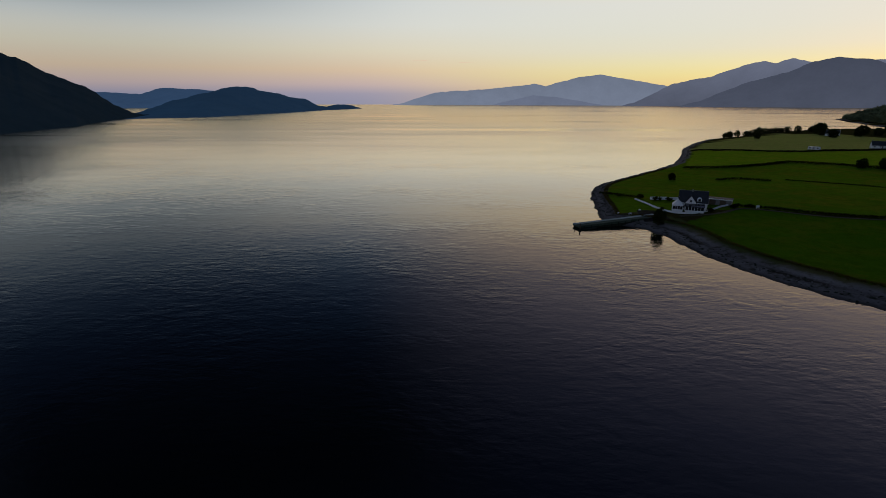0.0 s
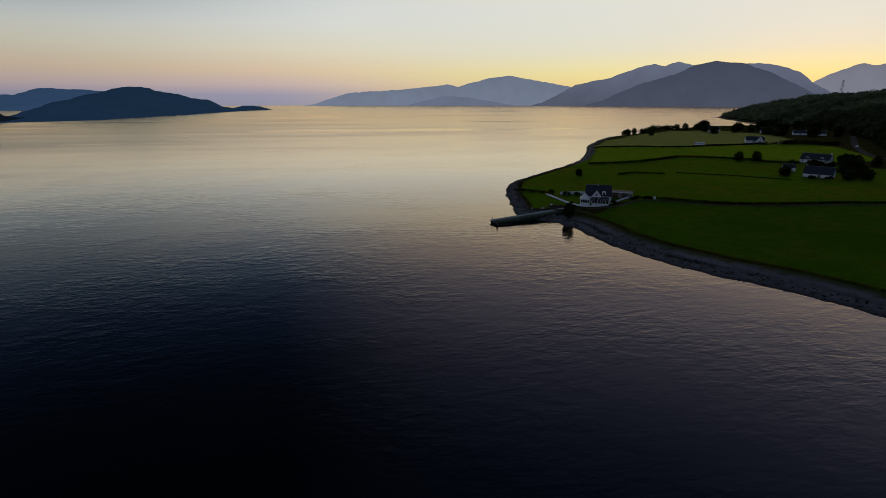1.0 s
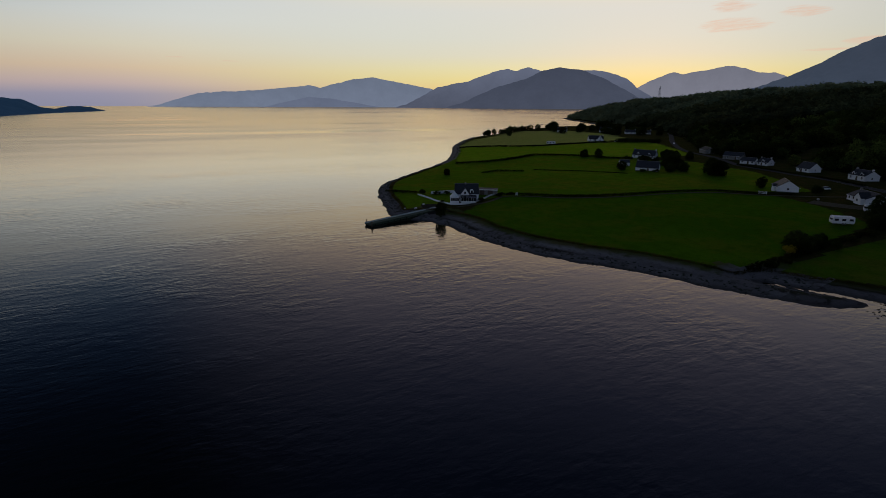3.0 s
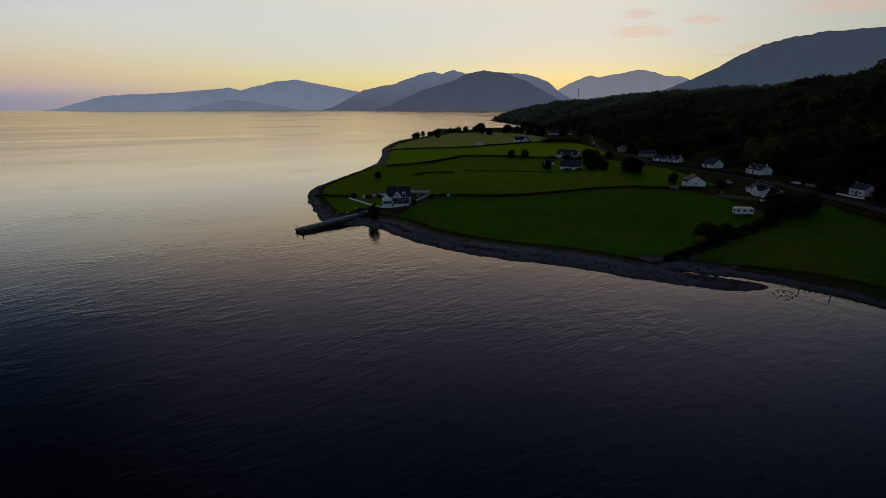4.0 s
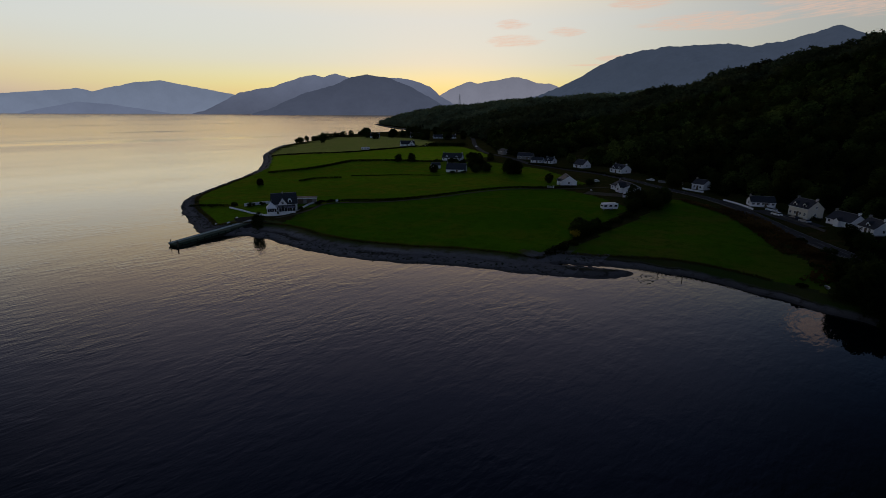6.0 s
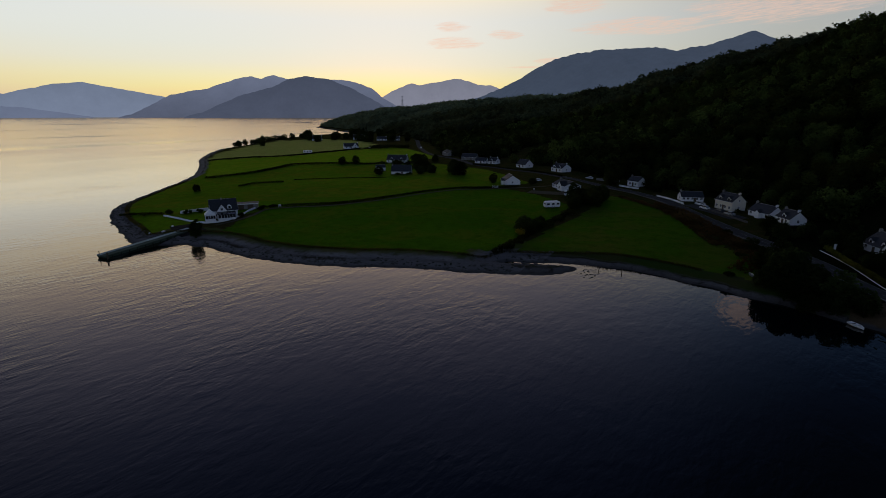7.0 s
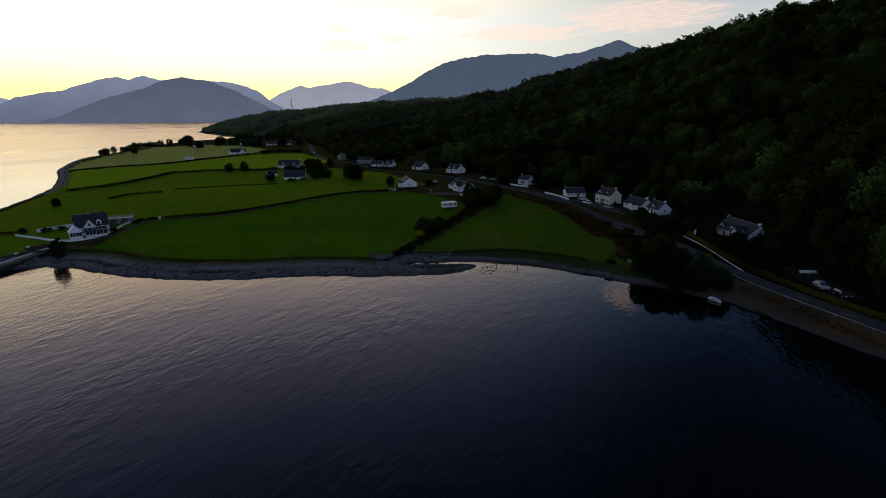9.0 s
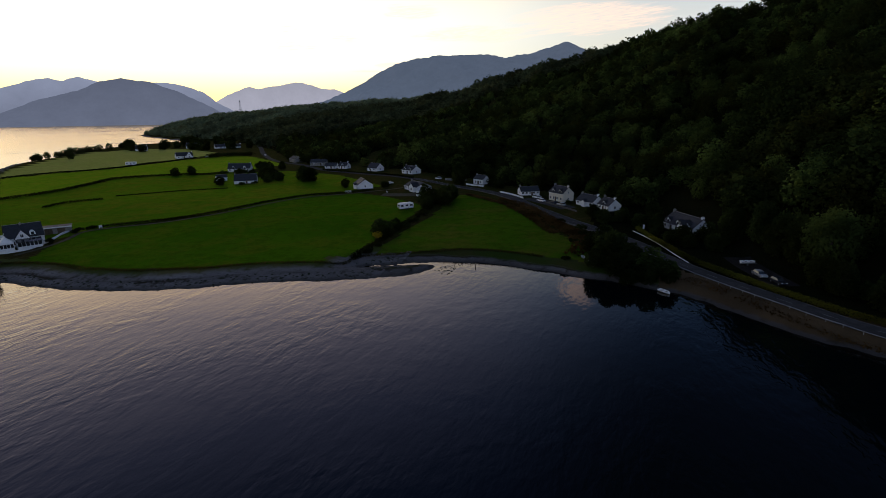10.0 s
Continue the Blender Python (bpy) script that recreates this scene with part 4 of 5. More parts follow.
# trees and bushes
for x, y, tall, wide, kind, label in [
        (123, 257, 4.6, 5.0, 0, "small dark shore tree on the pasture edge"), (251, 292, 6.0, 7.5, 1, "round dark tree on the field hedge"), (259, 285, 6.0, 7.5, 2, "round dark tree on the field hedge"),
        (246, 180, 9.5, 13.5, 3, "broad dark tree beside the road"), (250, 187, 8.5, 11.0, 4, "broad dark tree beside the road"), (468, 615, 16.5, 21.0, 0, "large spreading tree above the far shore"),
        (397, 621, 9.0, 11.0, 1, "shore tree at the end of the hay field"), (344, 540, 8.0, 9.0, 2, "shore tree at the corner of the hay field"),
        (238, 203, 4.6, 7.0, 1, "dark garden tree beside the white house"), (243, 199, 5.0, 7.5, 2, "dark garden tree beside the white house"), (249, 214, 5.0, 8.0, 3, "dark garden tree beside the white house"),
        (222.5, 225, 5.0, 7.5, 4, "dark garden tree beside the white house"), (262, 236, 4.4, 7.0, 0, "dark garden tree behind the white house"),
        (504, 594, 11.0, 16.0, 1, "dark tree by the far cottages"), (520, 575, 12.0, 16.0, 2, "dark tree by the far cottages"), (535, 590, 13.0, 18.0, 3, "dark tree by the far cottages"), (497, 566, 9.0, 12.0, 4, "dark tree by the far cottages"),
        (515, 545, 10.0, 13.0, 1, "dark tree by the far cottages"), (540, 560, 12.0, 14.0, 0, "dark tree by the far cottages"), (555, 530, 12.0, 15.0, 2, "dark tree by the far cottages"),
        (203.5, 77.5, 7.0, 9.0, 2, "dense dark tree beside the bungalow"), (211.5, 79.5, 7.5, 9.5, 1, "dense dark tree beside the bungalow"), (219, 80.5, 7.0, 8.5, 4, "dense dark tree beside the bungalow"), (206, 84, 8.5, 9.5, 0, "dense dark tree beside the bungalow"), (200, 85, 7.0, 8.5, 3, "dense dark tree beside the bungalow"), (212, 90, 7.5, 8.0, 2, "dense dark tree beside the bungalow"), (193, 82, 5.5, 7.0, 1, "dense dark tree beside the bungalow"),
        (147, 79, 6.2, 9.5, 1, "dark thorn tree in the field hedge"), (156, 79, 4.0, 6.0, 2, "dark thorn tree in the field hedge"),
        (141, 4, 10.5, 11.5, 3, "dark roadside tree above the shore"), (137, -1, 8.5, 10.0, 0, "dark roadside tree above the shore"), (147, 6, 9.0, 9.5, 1, "dark roadside tree above the shore"), (150, 10, 6.0, 7.5, 4, "dark roadside tree above the shore"),
        (133, -6, 6.5, 8.5, 2, "dark roadside tree above the shore"), (135, 4, 7.0, 8.5, 4, "dark roadside tree above the shore"), (131, -11, 4.5, 6.5, 1, "dark roadside tree above the shore"), (158, 4, 6.0, 8.0, 3, "dark roadside tree above the shore"),
        (187, -31, 7.0, 8.0, 3, "dark garden tree behind the slate-roofed house"), (184, -9, 5.0, 6.0, 0, "dark garden tree before the slate-roofed house"),
        (236, 149, 4.5, 6.0, 2, "garden tree behind the white cottage"), (243, 128, 4.0, 6.0, 3, "garden tree beside the white cottage"),
        (196.5, 13.2, 5.0, 6.5, 2, "dark tree before the end cottage"), (189, 9.5, 6.0, 7.0, 3, "dark tree before the end cottage"), (205.5, 15.4, 2.8, 3.6, 0, "small dark tree before the end cottage"), (222, 4, 8.0, 8.0, 2, "dark tree behind the end cottage"), (246, 28, 9.0, 9.0, 1, "dark tree behind the roadside house"), (258, 44, 9.0, 10.0, 0, "dark tree behind the bungalow"), (240, 12, 9.0, 9.0, 4, "dark tree behind the roadside house"),
        (263.5, 91.5, 6.0, 7.0, 1, "dark tree beside the narrow house"), (268.0, 95.0, 7.0, 8.0, 4, "dark tree beside the narrow house"), (261.6, 72.4, 6.5, 7.5, 2, "dark tree beside the narrow house"), (257, 67, 6.0, 7.0, 0, "dark tree beside the narrow house"), (275, 76, 8.0, 9.0, 3, "dark tree beside the narrow house"), (266, 66, 7.5, 9.0, 2, "dark tree beside the narrow house"), (306, 126, 8.0, 9.0, 1, "dark tree behind the road"), (290, 108, 8.0, 9.0, 0, "dark tree behind the road"),
        (174, -8, 2.6, 4.0, 1, "small dark garden tree before the slate-roofed house"), (170, -16, 6.0, 7.0, 3, "dark garden tree before the slate-roofed house"), (196, -32, 8.0, 8.0, 2, "dark garden tree beside the slate-roofed house"),
        (160, -24, 6.5, 7.0, 0, "dark tree beside the car park"), (126, -50, 4.0, 5.0, 2, "dark tree beside the car park"), (140, -46, 17.0, 15.0, 6, "pale dusty tree beside the car park"), (122, -62, 8.0, 8.0, 1, "dark tree beside the car park")]:
    tree(x, y, tall, wide, kind, LEAF_MID if "pale" in label or (x < 134 and y < 5) else LEAF_DARK, label)
for x, y, tall, wide, kind in [(184.5, -8.6, 5.6, 6.0, 2), (184.6, -7.4, 4.4, 5.0, 0), (181.6, -9.4, 3.6, 4.4, 3), (168.0, -16.6, 4.6, 5.0, 1), (168.6, -23.0, 7.0, 6.5, 4), (166.5, -27.0, 8.0, 6.6, 3), (128.8, -1.0, 5.0, 6.0, 0), (128.6, -5.6, 5.2, 6.2, 3), (129.2, -10.6, 4.2, 5.6, 1), (131.5, 2.5, 5.6, 6.4, 2), (135.0, 8.0, 5.5, 6.5, 4), (181, -31, 6.0, 7.0, 4), (170, -22, 5.0, 7.0, 3), (166, -12, 4.2, 6.0, 2), (168, -30, 6.5, 7.5, 0),
                               (162, -17, 4.0, 6.0, 1), (160, -36, 7.5, 8.0, 3), (152, -38, 7.0, 7.5, 2), (146, -42, 8.0, 8.0, 0), (174, -38, 8.0, 8.5, 4), (186, -3, 6.0, 7.0, 3), (192, 3, 5.5, 7.0, 1), (198, -8, 7.0, 8.0, 2),
                               (134, -44, 5.0, 6.5, 3), (128, -46, 5.0, 6.0, 4), (121, -52, 5.5, 7.0, 0), (117, -60, 6.0, 7.0, 2), (112, -66, 6.0, 7.0, 1), (126, -70, 8.0, 8.0, 3), (116, -76, 8.0, 8.0, 0), (106, -84, 8.0, 8.0, 4)]:
    old = x < 176 and y < -28
    tree(x, y, tall * (1.7 if old else 1.0), wide * (1.4 if old else 1.0), 5 + kind % 3 if old else kind, LEAF_DARK, "tall dark tree on the slope behind the car park" if old else "dark shaggy tree on the slope behind the road")
row = resample([(328, 566), (365, 598), (400, 623), (433, 646), (455, 653), (490, 668), (520, 692), (550, 716)], 13.0)
for k, (x, y) in enumerate(row):
    tree(float(x) + 3 * math.sin(5 * k), float(y) + 3 * math.cos(7 * k), 7.0 + 4.5 * math.sin(3.1 * k) ** 2, 8.0 + 5 * math.cos(2.3 * k) ** 2, k % 5, LEAF_DARK, "thin shore tree in a row by the water", group="shore trees")
for k, (x, y) in enumerate([(268, 252), (262, 246), (290, 250), (296, 258), (284, 240), (276, 234), (255, 222), (266, 222), (250, 206), (300, 242), (352, 262), (340, 246), (362, 282),
                            (470, 510), (462, 490), (510, 500), (525, 520), (545, 545), (480, 460), (500, 450), (450, 470), (430, 545), (560, 600), (580, 620), (600, 650), (590, 590), (620, 690), (465, 555), (452, 588), (640, 700)]):
    tree(x, y, 4.2 + 3 * math.sin(2.7 * k) ** 2 + (5 if x > 420 else 0), 7.0 + 5 * math.cos(1.9 * k) ** 2 + (4 if x > 420 else 0), k % 5, LEAF_DARK, "dark tree among the farm buildings" if x < 400 else "dark tree among the far cottages")
scrub(142, 78.5, 4.6, 3.0, LEAF_GOLD, "golden yellow gorse bush on the field edge", 2)
tree(77, 166.5, 5.6, 5.4, 2, LEAF_DARK, "round dark bush at the head of the pier", "bush", "bush")
for x, y, wide, tall in [(226, 211.5, 3.2, 1.5), (229.4, 207, 2.6, 1.3), (268, 266, 5.0, 3.2), (273, 258, 5.5, 3.4), (279, 251, 4.5, 2.8), (219, 221, 4.0, 2.4), (234.5, 201.5, 4.0, 2.6), (87, 208, 3.2, 2.6), (92, 203, 4.0, 2.0), (96, 201, 3.5, 1.8), (113, 184.5, 3.6, 1.8), (116, 186, 3.0, 1.6), (120, 185.5, 3.0, 1.4), (101, 178.5, 2.2, 2.2), (97.6, 179.0, 2.8, 2.4), (95.8, 179.4, 1.8, 1.5), (80, 214, 2.4, 1.6), (79, 222, 2.0, 1.2),
                         (224, 210.5, 3.5, 2.0), (231, 206.5, 3.0, 1.8), (176, 16, 5, 2.4), (168, 14, 5, 2.2), (160, 8, 5, 2.6), (186, 24, 4, 1.6), (158, 16, 4, 1.6), (152, -1, 4, 3.0), (133, -4, 5, 3.6), (131, -9, 4, 2.4), (135, 6, 4, 2.4), (139, 16, 3, 1.2), (232, 146, 3, 1.6),
                         (128, 74, 4, 2.4), (134, 74, 3, 1.6), (160, 76, 4, 2.6), (170, 77, 4, 2.8), (183, 78, 4, 3.2), (246, 110, 4, 2.0), (222, 12, 4, 2.2), (203, 16, 4, 2.0), (200, 4, 5, 2.6), (190, 6, 5, 2.6), (193, -4, 5, 3)]:
    scrub(x, y, wide, tall, LEAF_DARK, "dark green garden bush" if x < 121 and y > 100 else "dark bramble bush on rough ground", 1)

# ---- buildings ----
def along(a, b):
    """The pose of a building whose front runs from a to b, as seen from before it, and that front's length."""
    turn = math.atan2(b[1] - a[1], b[0] - a[0])
    x, y = (a[0] + b[0]) / 2, (a[1] + b[1]) / 2
    zs = [ground_z(*a), ground_z(*b), ground_z(x, y)]
    return pose(x, y, sum(zs) / 3, 0, 0, math.degrees(turn)), math.hypot(b[0] - a[0], b[1] - a[1])


def window(parent, x, y, z, wide, tall, side=0, frame_mat=None, name="window"):
    """A framed window in a wall: side 0 looks to -y, 1 to +x, -1 to -x."""
    m = Matrix.Translation((x, y, z)) @ Matrix.Rotation(radians(90 * side), 4, "Z")
    f = Form()
    b = 0.09
    for x0, x1, z0, z1 in ((-wide / 2, wide / 2, tall - b, tall), (-wide / 2, wide / 2, 0, b), (-wide / 2, -wide / 2 + b, b, tall - b), (wide / 2 - b, wide / 2, b, tall - b), (-0.03, 0.03, b, tall - b)):
        f.box(x0, x1, -0.07, 0.02, z0, z1)
    f.box(-wide / 2 - 0.08, wide / 2 + 0.08, -0.13, 0.02, -0.08, -0.002)
    w = part(name, f.moved(m), frame_mat or PAINT, parent)
    part("pane", Form().box(-wide / 2 + b, wide / 2 - b, -0.035, 0.015, b, tall - b).moved(m), GLASS, w)
    return w


def door(parent, x, y, z, mat=None, wide=1.0, tall=2.05):
    f = Form().box(x - wide / 2, x + wide / 2, y - 0.06, y + 0.02, z, z + tall)
    for k in (0.25, 1.15):
        f.box(x - wide / 2 + 0.15, x + wide / 2 - 0.15, y - 0.085, y - 0.06, z + k, z + k + 0.7)
    d = part("door", f, mat or TIMBER, parent)
    part("handle", Form().box(x + wide / 2 - 0.16, x + wide / 2 - 0.1, y - 0.13, y - 0.086, z + 0.98, z + 1.1), METAL, d)


def chimney(parent, x, y, z0, tall, mat):
    f = Form().box(x - 0.28, x + 0.28, y - 0.42, y + 0.42, z0, z0 + tall)
    f.box(x - 0.34, x + 0.34, y - 0.48, y + 0.48, z0 + tall, z0 + tall + 0.14)
    c = part("chimney", f, mat, parent)
    for dy in (-0.2, 0.2):
        part("chimney_pot", Form().tube([(x, y + dy, z0 + tall + 0.13), (x, y + dy, z0 + tall + 0.45)], [0.12, 0.10], 8), STONE, c)


def pitched(parent, x0, x1, y0, y1, eave, ridge, over=0.3, mat=None, thick=0.16, name="roof"):
    """Two roof slopes with their ridge along x."""
    mid, f = (y0 + y1) / 2, Form()
    drop = (ridge - eave) / (mid - y0) * over
    out = [(y0 - over, eave - drop), (mid, ridge), (y1 + over, eave - drop), (y1 + over, eave - drop + thick), (mid, ridge + thick * 1.2), (y0 - over, eave - drop + thick)]
    n = len(out)
    f.add([(x, y, z) for x in (x0 - over * 0.6, x1 + over * 0.6) for y, z in out],
          [(0, 1, 4, 5), (1, 2, 3, 4), (6 + 5, 6 + 4, 6 + 1, 6), (6 + 4, 6 + 3, 6 + 2, 6 + 1)] + [(i, i + n, (i + 1) % n + n, (i + 1) % n) for i in range(n)])
    r = part(name, f, mat or SLATE, parent)
    part("ridge", Form().box(x0 - over * 0.6, x1 + over * 0.6, mid - 0.12, mid + 0.12, ridge + thick * 1.2 - 0.05, ridge + thick * 1.2 + 0.06), STONE, r)
    for y in (y0 - over - 0.05, y1 + over + 0.05):
        part("gutter", Form().box(x0 - over * 0.6, x1 + over * 0.6, y - 0.06, y + 0.06, eave - drop - 0.06, eave - drop + 0.06), PAINT, r)
    return r


def gabled_walls(x0, x1, y0, y1, eave, ridge):
    mid = (y0 + y1) / 2
    out = [(y0, -0.8), (y1, -0.8), (y1, eave), (mid, ridge), (y0, eave)]
    f = Form()
    f.add([(x, y, z) for x in (x0, x1) for y, z in out], [(4, 3, 2, 1, 0), (5, 6, 7, 8, 9)] + [(i, (i + 1) % 5, (i + 1) % 5 + 5, i + 5) for i in range(5)])
    return f


def front_gable(parent, x, y, wide, out, eave, peak, wall, over=0.22, name="gable_wing"):
    """A wing with its gable to the front: its ridge runs back from y - out to y."""
    h = wide / 2
    prof = [(x - h, -0.6), (x + h, -0.6), (x + h, eave), (x, peak), (x - h, eave)]
    g = part(name, Form().prism(prof, y - out, y + 2.4), wall, parent)
    d = (peak - eave) / h * over
    for s in (-1, 1):
        sl = [(x + s * (h + over), eave - d), (x, peak), (x, peak + 0.17), (x + s * (h + over), eave - d + 0.14)]
        part("roof_slope", Form().prism(sl, y - out - over, y + 2.4), SLATE, g)
    return g


def house(label, a, b, deep, eave, ridge, wall=None, fronts=3, storeys=1, chimneys=2, dormers=0, door_at=0.0, name="house", wing=None, porch=False, roof=None, side=1):
    at, length = along(a, b)
    t = thing(name, label, "house", at)
    h = length / 2
    wall = wall or RENDER
    part("wall", gabled_walls(-h, h, 0, deep, eave, ridge), wall, t)
    part("plinth", Form().box(-h - 0.03, h + 0.03, -0.03, deep + 0.03, -0.9, 0.25), STONE, t)
    pitched(t, -h, h, 0, deep, eave, ridge, mat=roof)
    for k in range(chimneys):
        chimney(t, (-h + 0.29) if k == 0 else (h - 0.29), deep / 2, ridge - 0.5, 1.1, wall if k else STONE)
    for s in range(storeys):
        z = 0.9 + 2.45 * s
        if z + 1.2 > eave:
            break
        for k in range(fronts):
            x = -h + length * (k + 0.5) / fronts
            if s == 0 and door_at is not None and abs(x - door_at) < 0.8:
                continue
            window(t, x, 0, z, 1.05, 1.2)
    if door_at is not None:
        door(t, door_at, 0, 0.1)
    for s in (1, -1):
        window(t, s * h, deep * 0.5, 0.9, 0.9, 1.1, s)
        if ridge > 6.5:
            window(t, s * h, deep * 0.5, eave - 0.2, 0.8, 1.0, s)
    for k in range(dormers):
        x = -h + length * (k + 0.5) / dormers
        z = eave + 0.1
        d = part("dormer", Form().prism([(x - 0.8, z - 0.4), (x + 0.8, z - 0.4), (x + 0.8, z + 1.0), (x, z + 1.75), (x - 0.8, z + 1.0)], 0.35, 2.6), wall, t)
        for sgn in (-1, 1):
            part("roof_slope", Form().prism([(x + sgn * 1.0, z + 0.82), (x, z + 1.77), (x, z + 1.9), (x + sgn * 1.0, z + 0.95)], 0.15, 2.7), SLATE, d)
        part("pane", Form().box(x - 0.45, x + 0.45, 0.30, 0.36, z + 0.0, z + 0.95), GLASS, d)
    if wing:
        x, wide, out, we, wp = wing
        g = front_gable(t, x, 0, wide, out, we, wp, wall)
        window(t, x, -out, 0.9, 1.2, 1.2)
        if wp > 4.5:
            window(t, x, -out, 3.2, 0.9, 1.1)
    if porch:
        front_gable(t, door_at or 0.0, 0, 1.9, 1.3, 2.2, 3.0, wall, 0.15, "porch")
    return t


# the house by the pier
pier_house = house("white one-and-a-half-storey house with a dark slate roof and front gable", (91.8, 183.8), (100.6, 179.9), 7.2, 3.2, 6.8, fronts=3, storeys=1, chimneys=0, door_at=None, wing=(-0.9, 3.8, 1.0, 3.0, 5.6), name="house")
chimney(pier_house, -0.4, 3.6, 6.5, 0.6, STONE)
bay = part("bay_window", Form().box(-7.0, -3.4, -3.4, 0.3, -0.5, 2.3), RENDER, pier_house, "white sun lounge with a pale roof")
part("roof", Form().add([(-7.2, -3.6, 2.3), (-3.3, -3.6, 2.3), (-3.3, 0.3, 2.3), (-7.2, 0.3, 2.3), (-5.25, -2.0, 4.1), (-5.25, 0.3, 4.1)], [(0, 1, 4), (1, 2, 5, 4), (3, 0, 4, 5), (3, 2, 1, 0), (2, 3, 5)]), PAINT, bay)
for k in range(4):
    part("pane", Form().box(-6.8 + 0.84 * k, -6.1 + 0.84 * k, -3.45, -3.4, 0.8, 2.0), GLASS, bay)
arch = part("dormer", Form().prism([(2.0 + 0.75 * math.cos(a), 4.2 + 0.75 * math.sin(a)) for a in [math.pi * k / 8 for k in range(9)]] + [(1.25, 3.3), (2.75, 3.3)], 0.2, 2.4), RENDER, pier_house, "white arched dormer")
part("pane", Form().box(1.6, 2.4, 0.15, 0.2, 3.6, 4.5), GLASS, arch)
lounge = part("conservatory", Form().box(-2.6, 3.6, -3.6, -1.05, -0.5, 0.7), RENDER, pier_house, "glazed conservatory with a lean-to roof")
for k in range(6):
    part("pane", Form().box(-2.5 + 1.02 * k, -1.6 + 1.02 * k, -3.56, -3.5, 0.75, 2.0), GLASS, lounge)
    part("post", Form().box(-2.6 + 1.02 * k, -2.5 + 1.02 * k, -3.6, -3.48, 0.7, 2.05), PAINT, lounge)
part("pane", Form().box(3.5, 3.56, -3.4, -1.1, 0.75, 2.0), GLASS, lounge)
part("roof", Form().add([(-2.8, -3.8, 2.05), (3.8, -3.8, 2.05), (3.8, -0.9, 2.75), (-2.8, -0.9, 2.75), (-2.8, -3.8, 2.13), (3.8, -3.8, 2.13), (3.8, -0.9, 2.83), (-2.8, -0.9, 2.83)],
                        [(3, 2, 1, 0), (4, 5, 6, 7), (0, 1, 5, 4), (1, 2, 6, 5), (2, 3, 7, 6), (3, 0, 4, 7)]), GLASS, lounge)
garage_at, garage_long = along((107.0, 192.5), (114.0, 187.5))
garage = thing("garage", "low flat-roofed garage with a white fascia", "garage", garage_at)
part("wall", Form().box(-garage_long / 2, garage_long / 2, 0, 4.5, -0.5, 2.3), STONE, garage)
part("roof", Form().box(-garage_long / 2 - 0.3, garage_long / 2 + 0.3, -0.4, 4.8, 2.3, 2.42), SLATE, garage)
part("fascia", Form().box(-garage_long / 2 - 0.32, garage_long / 2 + 0.32, -0.46, -0.4, 2.1, 2.45), PAINT, garage)
for x in (-2.2, 1.4):
    part("garage_door", Form().box(x - 1.1, x + 1.1, -0.05, 0.0, -0.1, 1.95), TIMBER, garage)
link_at, link_long = along((101.2, 184.6), (107.0, 192.5))
link = thing("garden_wall", "white rendered wall linking house and garage", "wall", link_at)
part("wall", Form().box(-link_long / 2, link_long / 2, -0.12, 0.12, -0.5, 2.1), RENDER, link)
part("coping", Form().box(-link_long / 2 - 0.02, link_long / 2 + 0.02, -0.18, 0.18, 2.1, 2.2), CONCRETE, link)


def masonry_run(label, line, tall, thick, mat, name="garden_wall", cap=None):
    """A wall that follows the ground, with a coping."""
    p = resample(line, 1.5)
    n = beside(p)
    z = land(p[:, 0], p[:, 1])
    t = thing(name, label, "wall", pose(float(p[0, 0]), float(p[0, 1]), float(z[0])))
    for part_name, half, lo, hi, m in (("wall", thick / 2, -0.4, tall, mat), ("coping", thick / 2 + 0.05, tall, tall + 0.09, cap or mat)):
        f = Form()
        rows = [np.column_stack([p + n * s * half, z + h]) - (*p[0], z[0]) for s, h in ((-1, lo), (1, lo), (1, hi), (-1, hi))]
        k = len(p)
        f.add(np.stack(rows, 1).reshape(-1, 3).tolist(), [(4 * i + j, 4 * i + (j + 1) % 4, 4 * i + 4 + (j + 1) % 4, 4 * i + 4 + j) for i in range(k - 1) for j in range(4)] + [(0, 1, 2, 3), (4 * k - 1, 4 * k - 2, 4 * k - 3, 4 * k - 4)])
        part(part_name, f, m, t)
    return t


masonry_run("low white garden wall curving round the pier house", [(84, 206), (84.8, 196), (85.2, 187), (87.5, 179.5), (93, 177), (97.5, 178.2), (104, 182), (110, 186.5), (115, 189)], 0.55, 0.25, RENDER)
masonry_run("white wall behind the pier house garden", [(90, 205), (98, 203), (104, 199)], 1.1, 0.3, RENDER)
masonry_run("white roadside wall before the narrow house", [(262.4, 87.5), (260.2, 82), (259, 76.4)], 0.7, 0.3, RENDER)
masonry_run("long white roadside wall before the bungalow", [(244.2, 63.4), (239.6, 57.8), (236, 54.2), (232, 50.8), (228.6, 48)], 0.6, 0.25, RENDER)
masonry_run("low stone forecourt wall beside the road", [(224, 40.5), (218.5, 34), (212, 27.4), (205, 21)], 0.6, 0.35, DARK_STONE)
masonry_run("low grey stone wall behind the road", [(275.5, 105), (275.4, 98), (275.6, 92)], 1.1, 0.4, STONE)

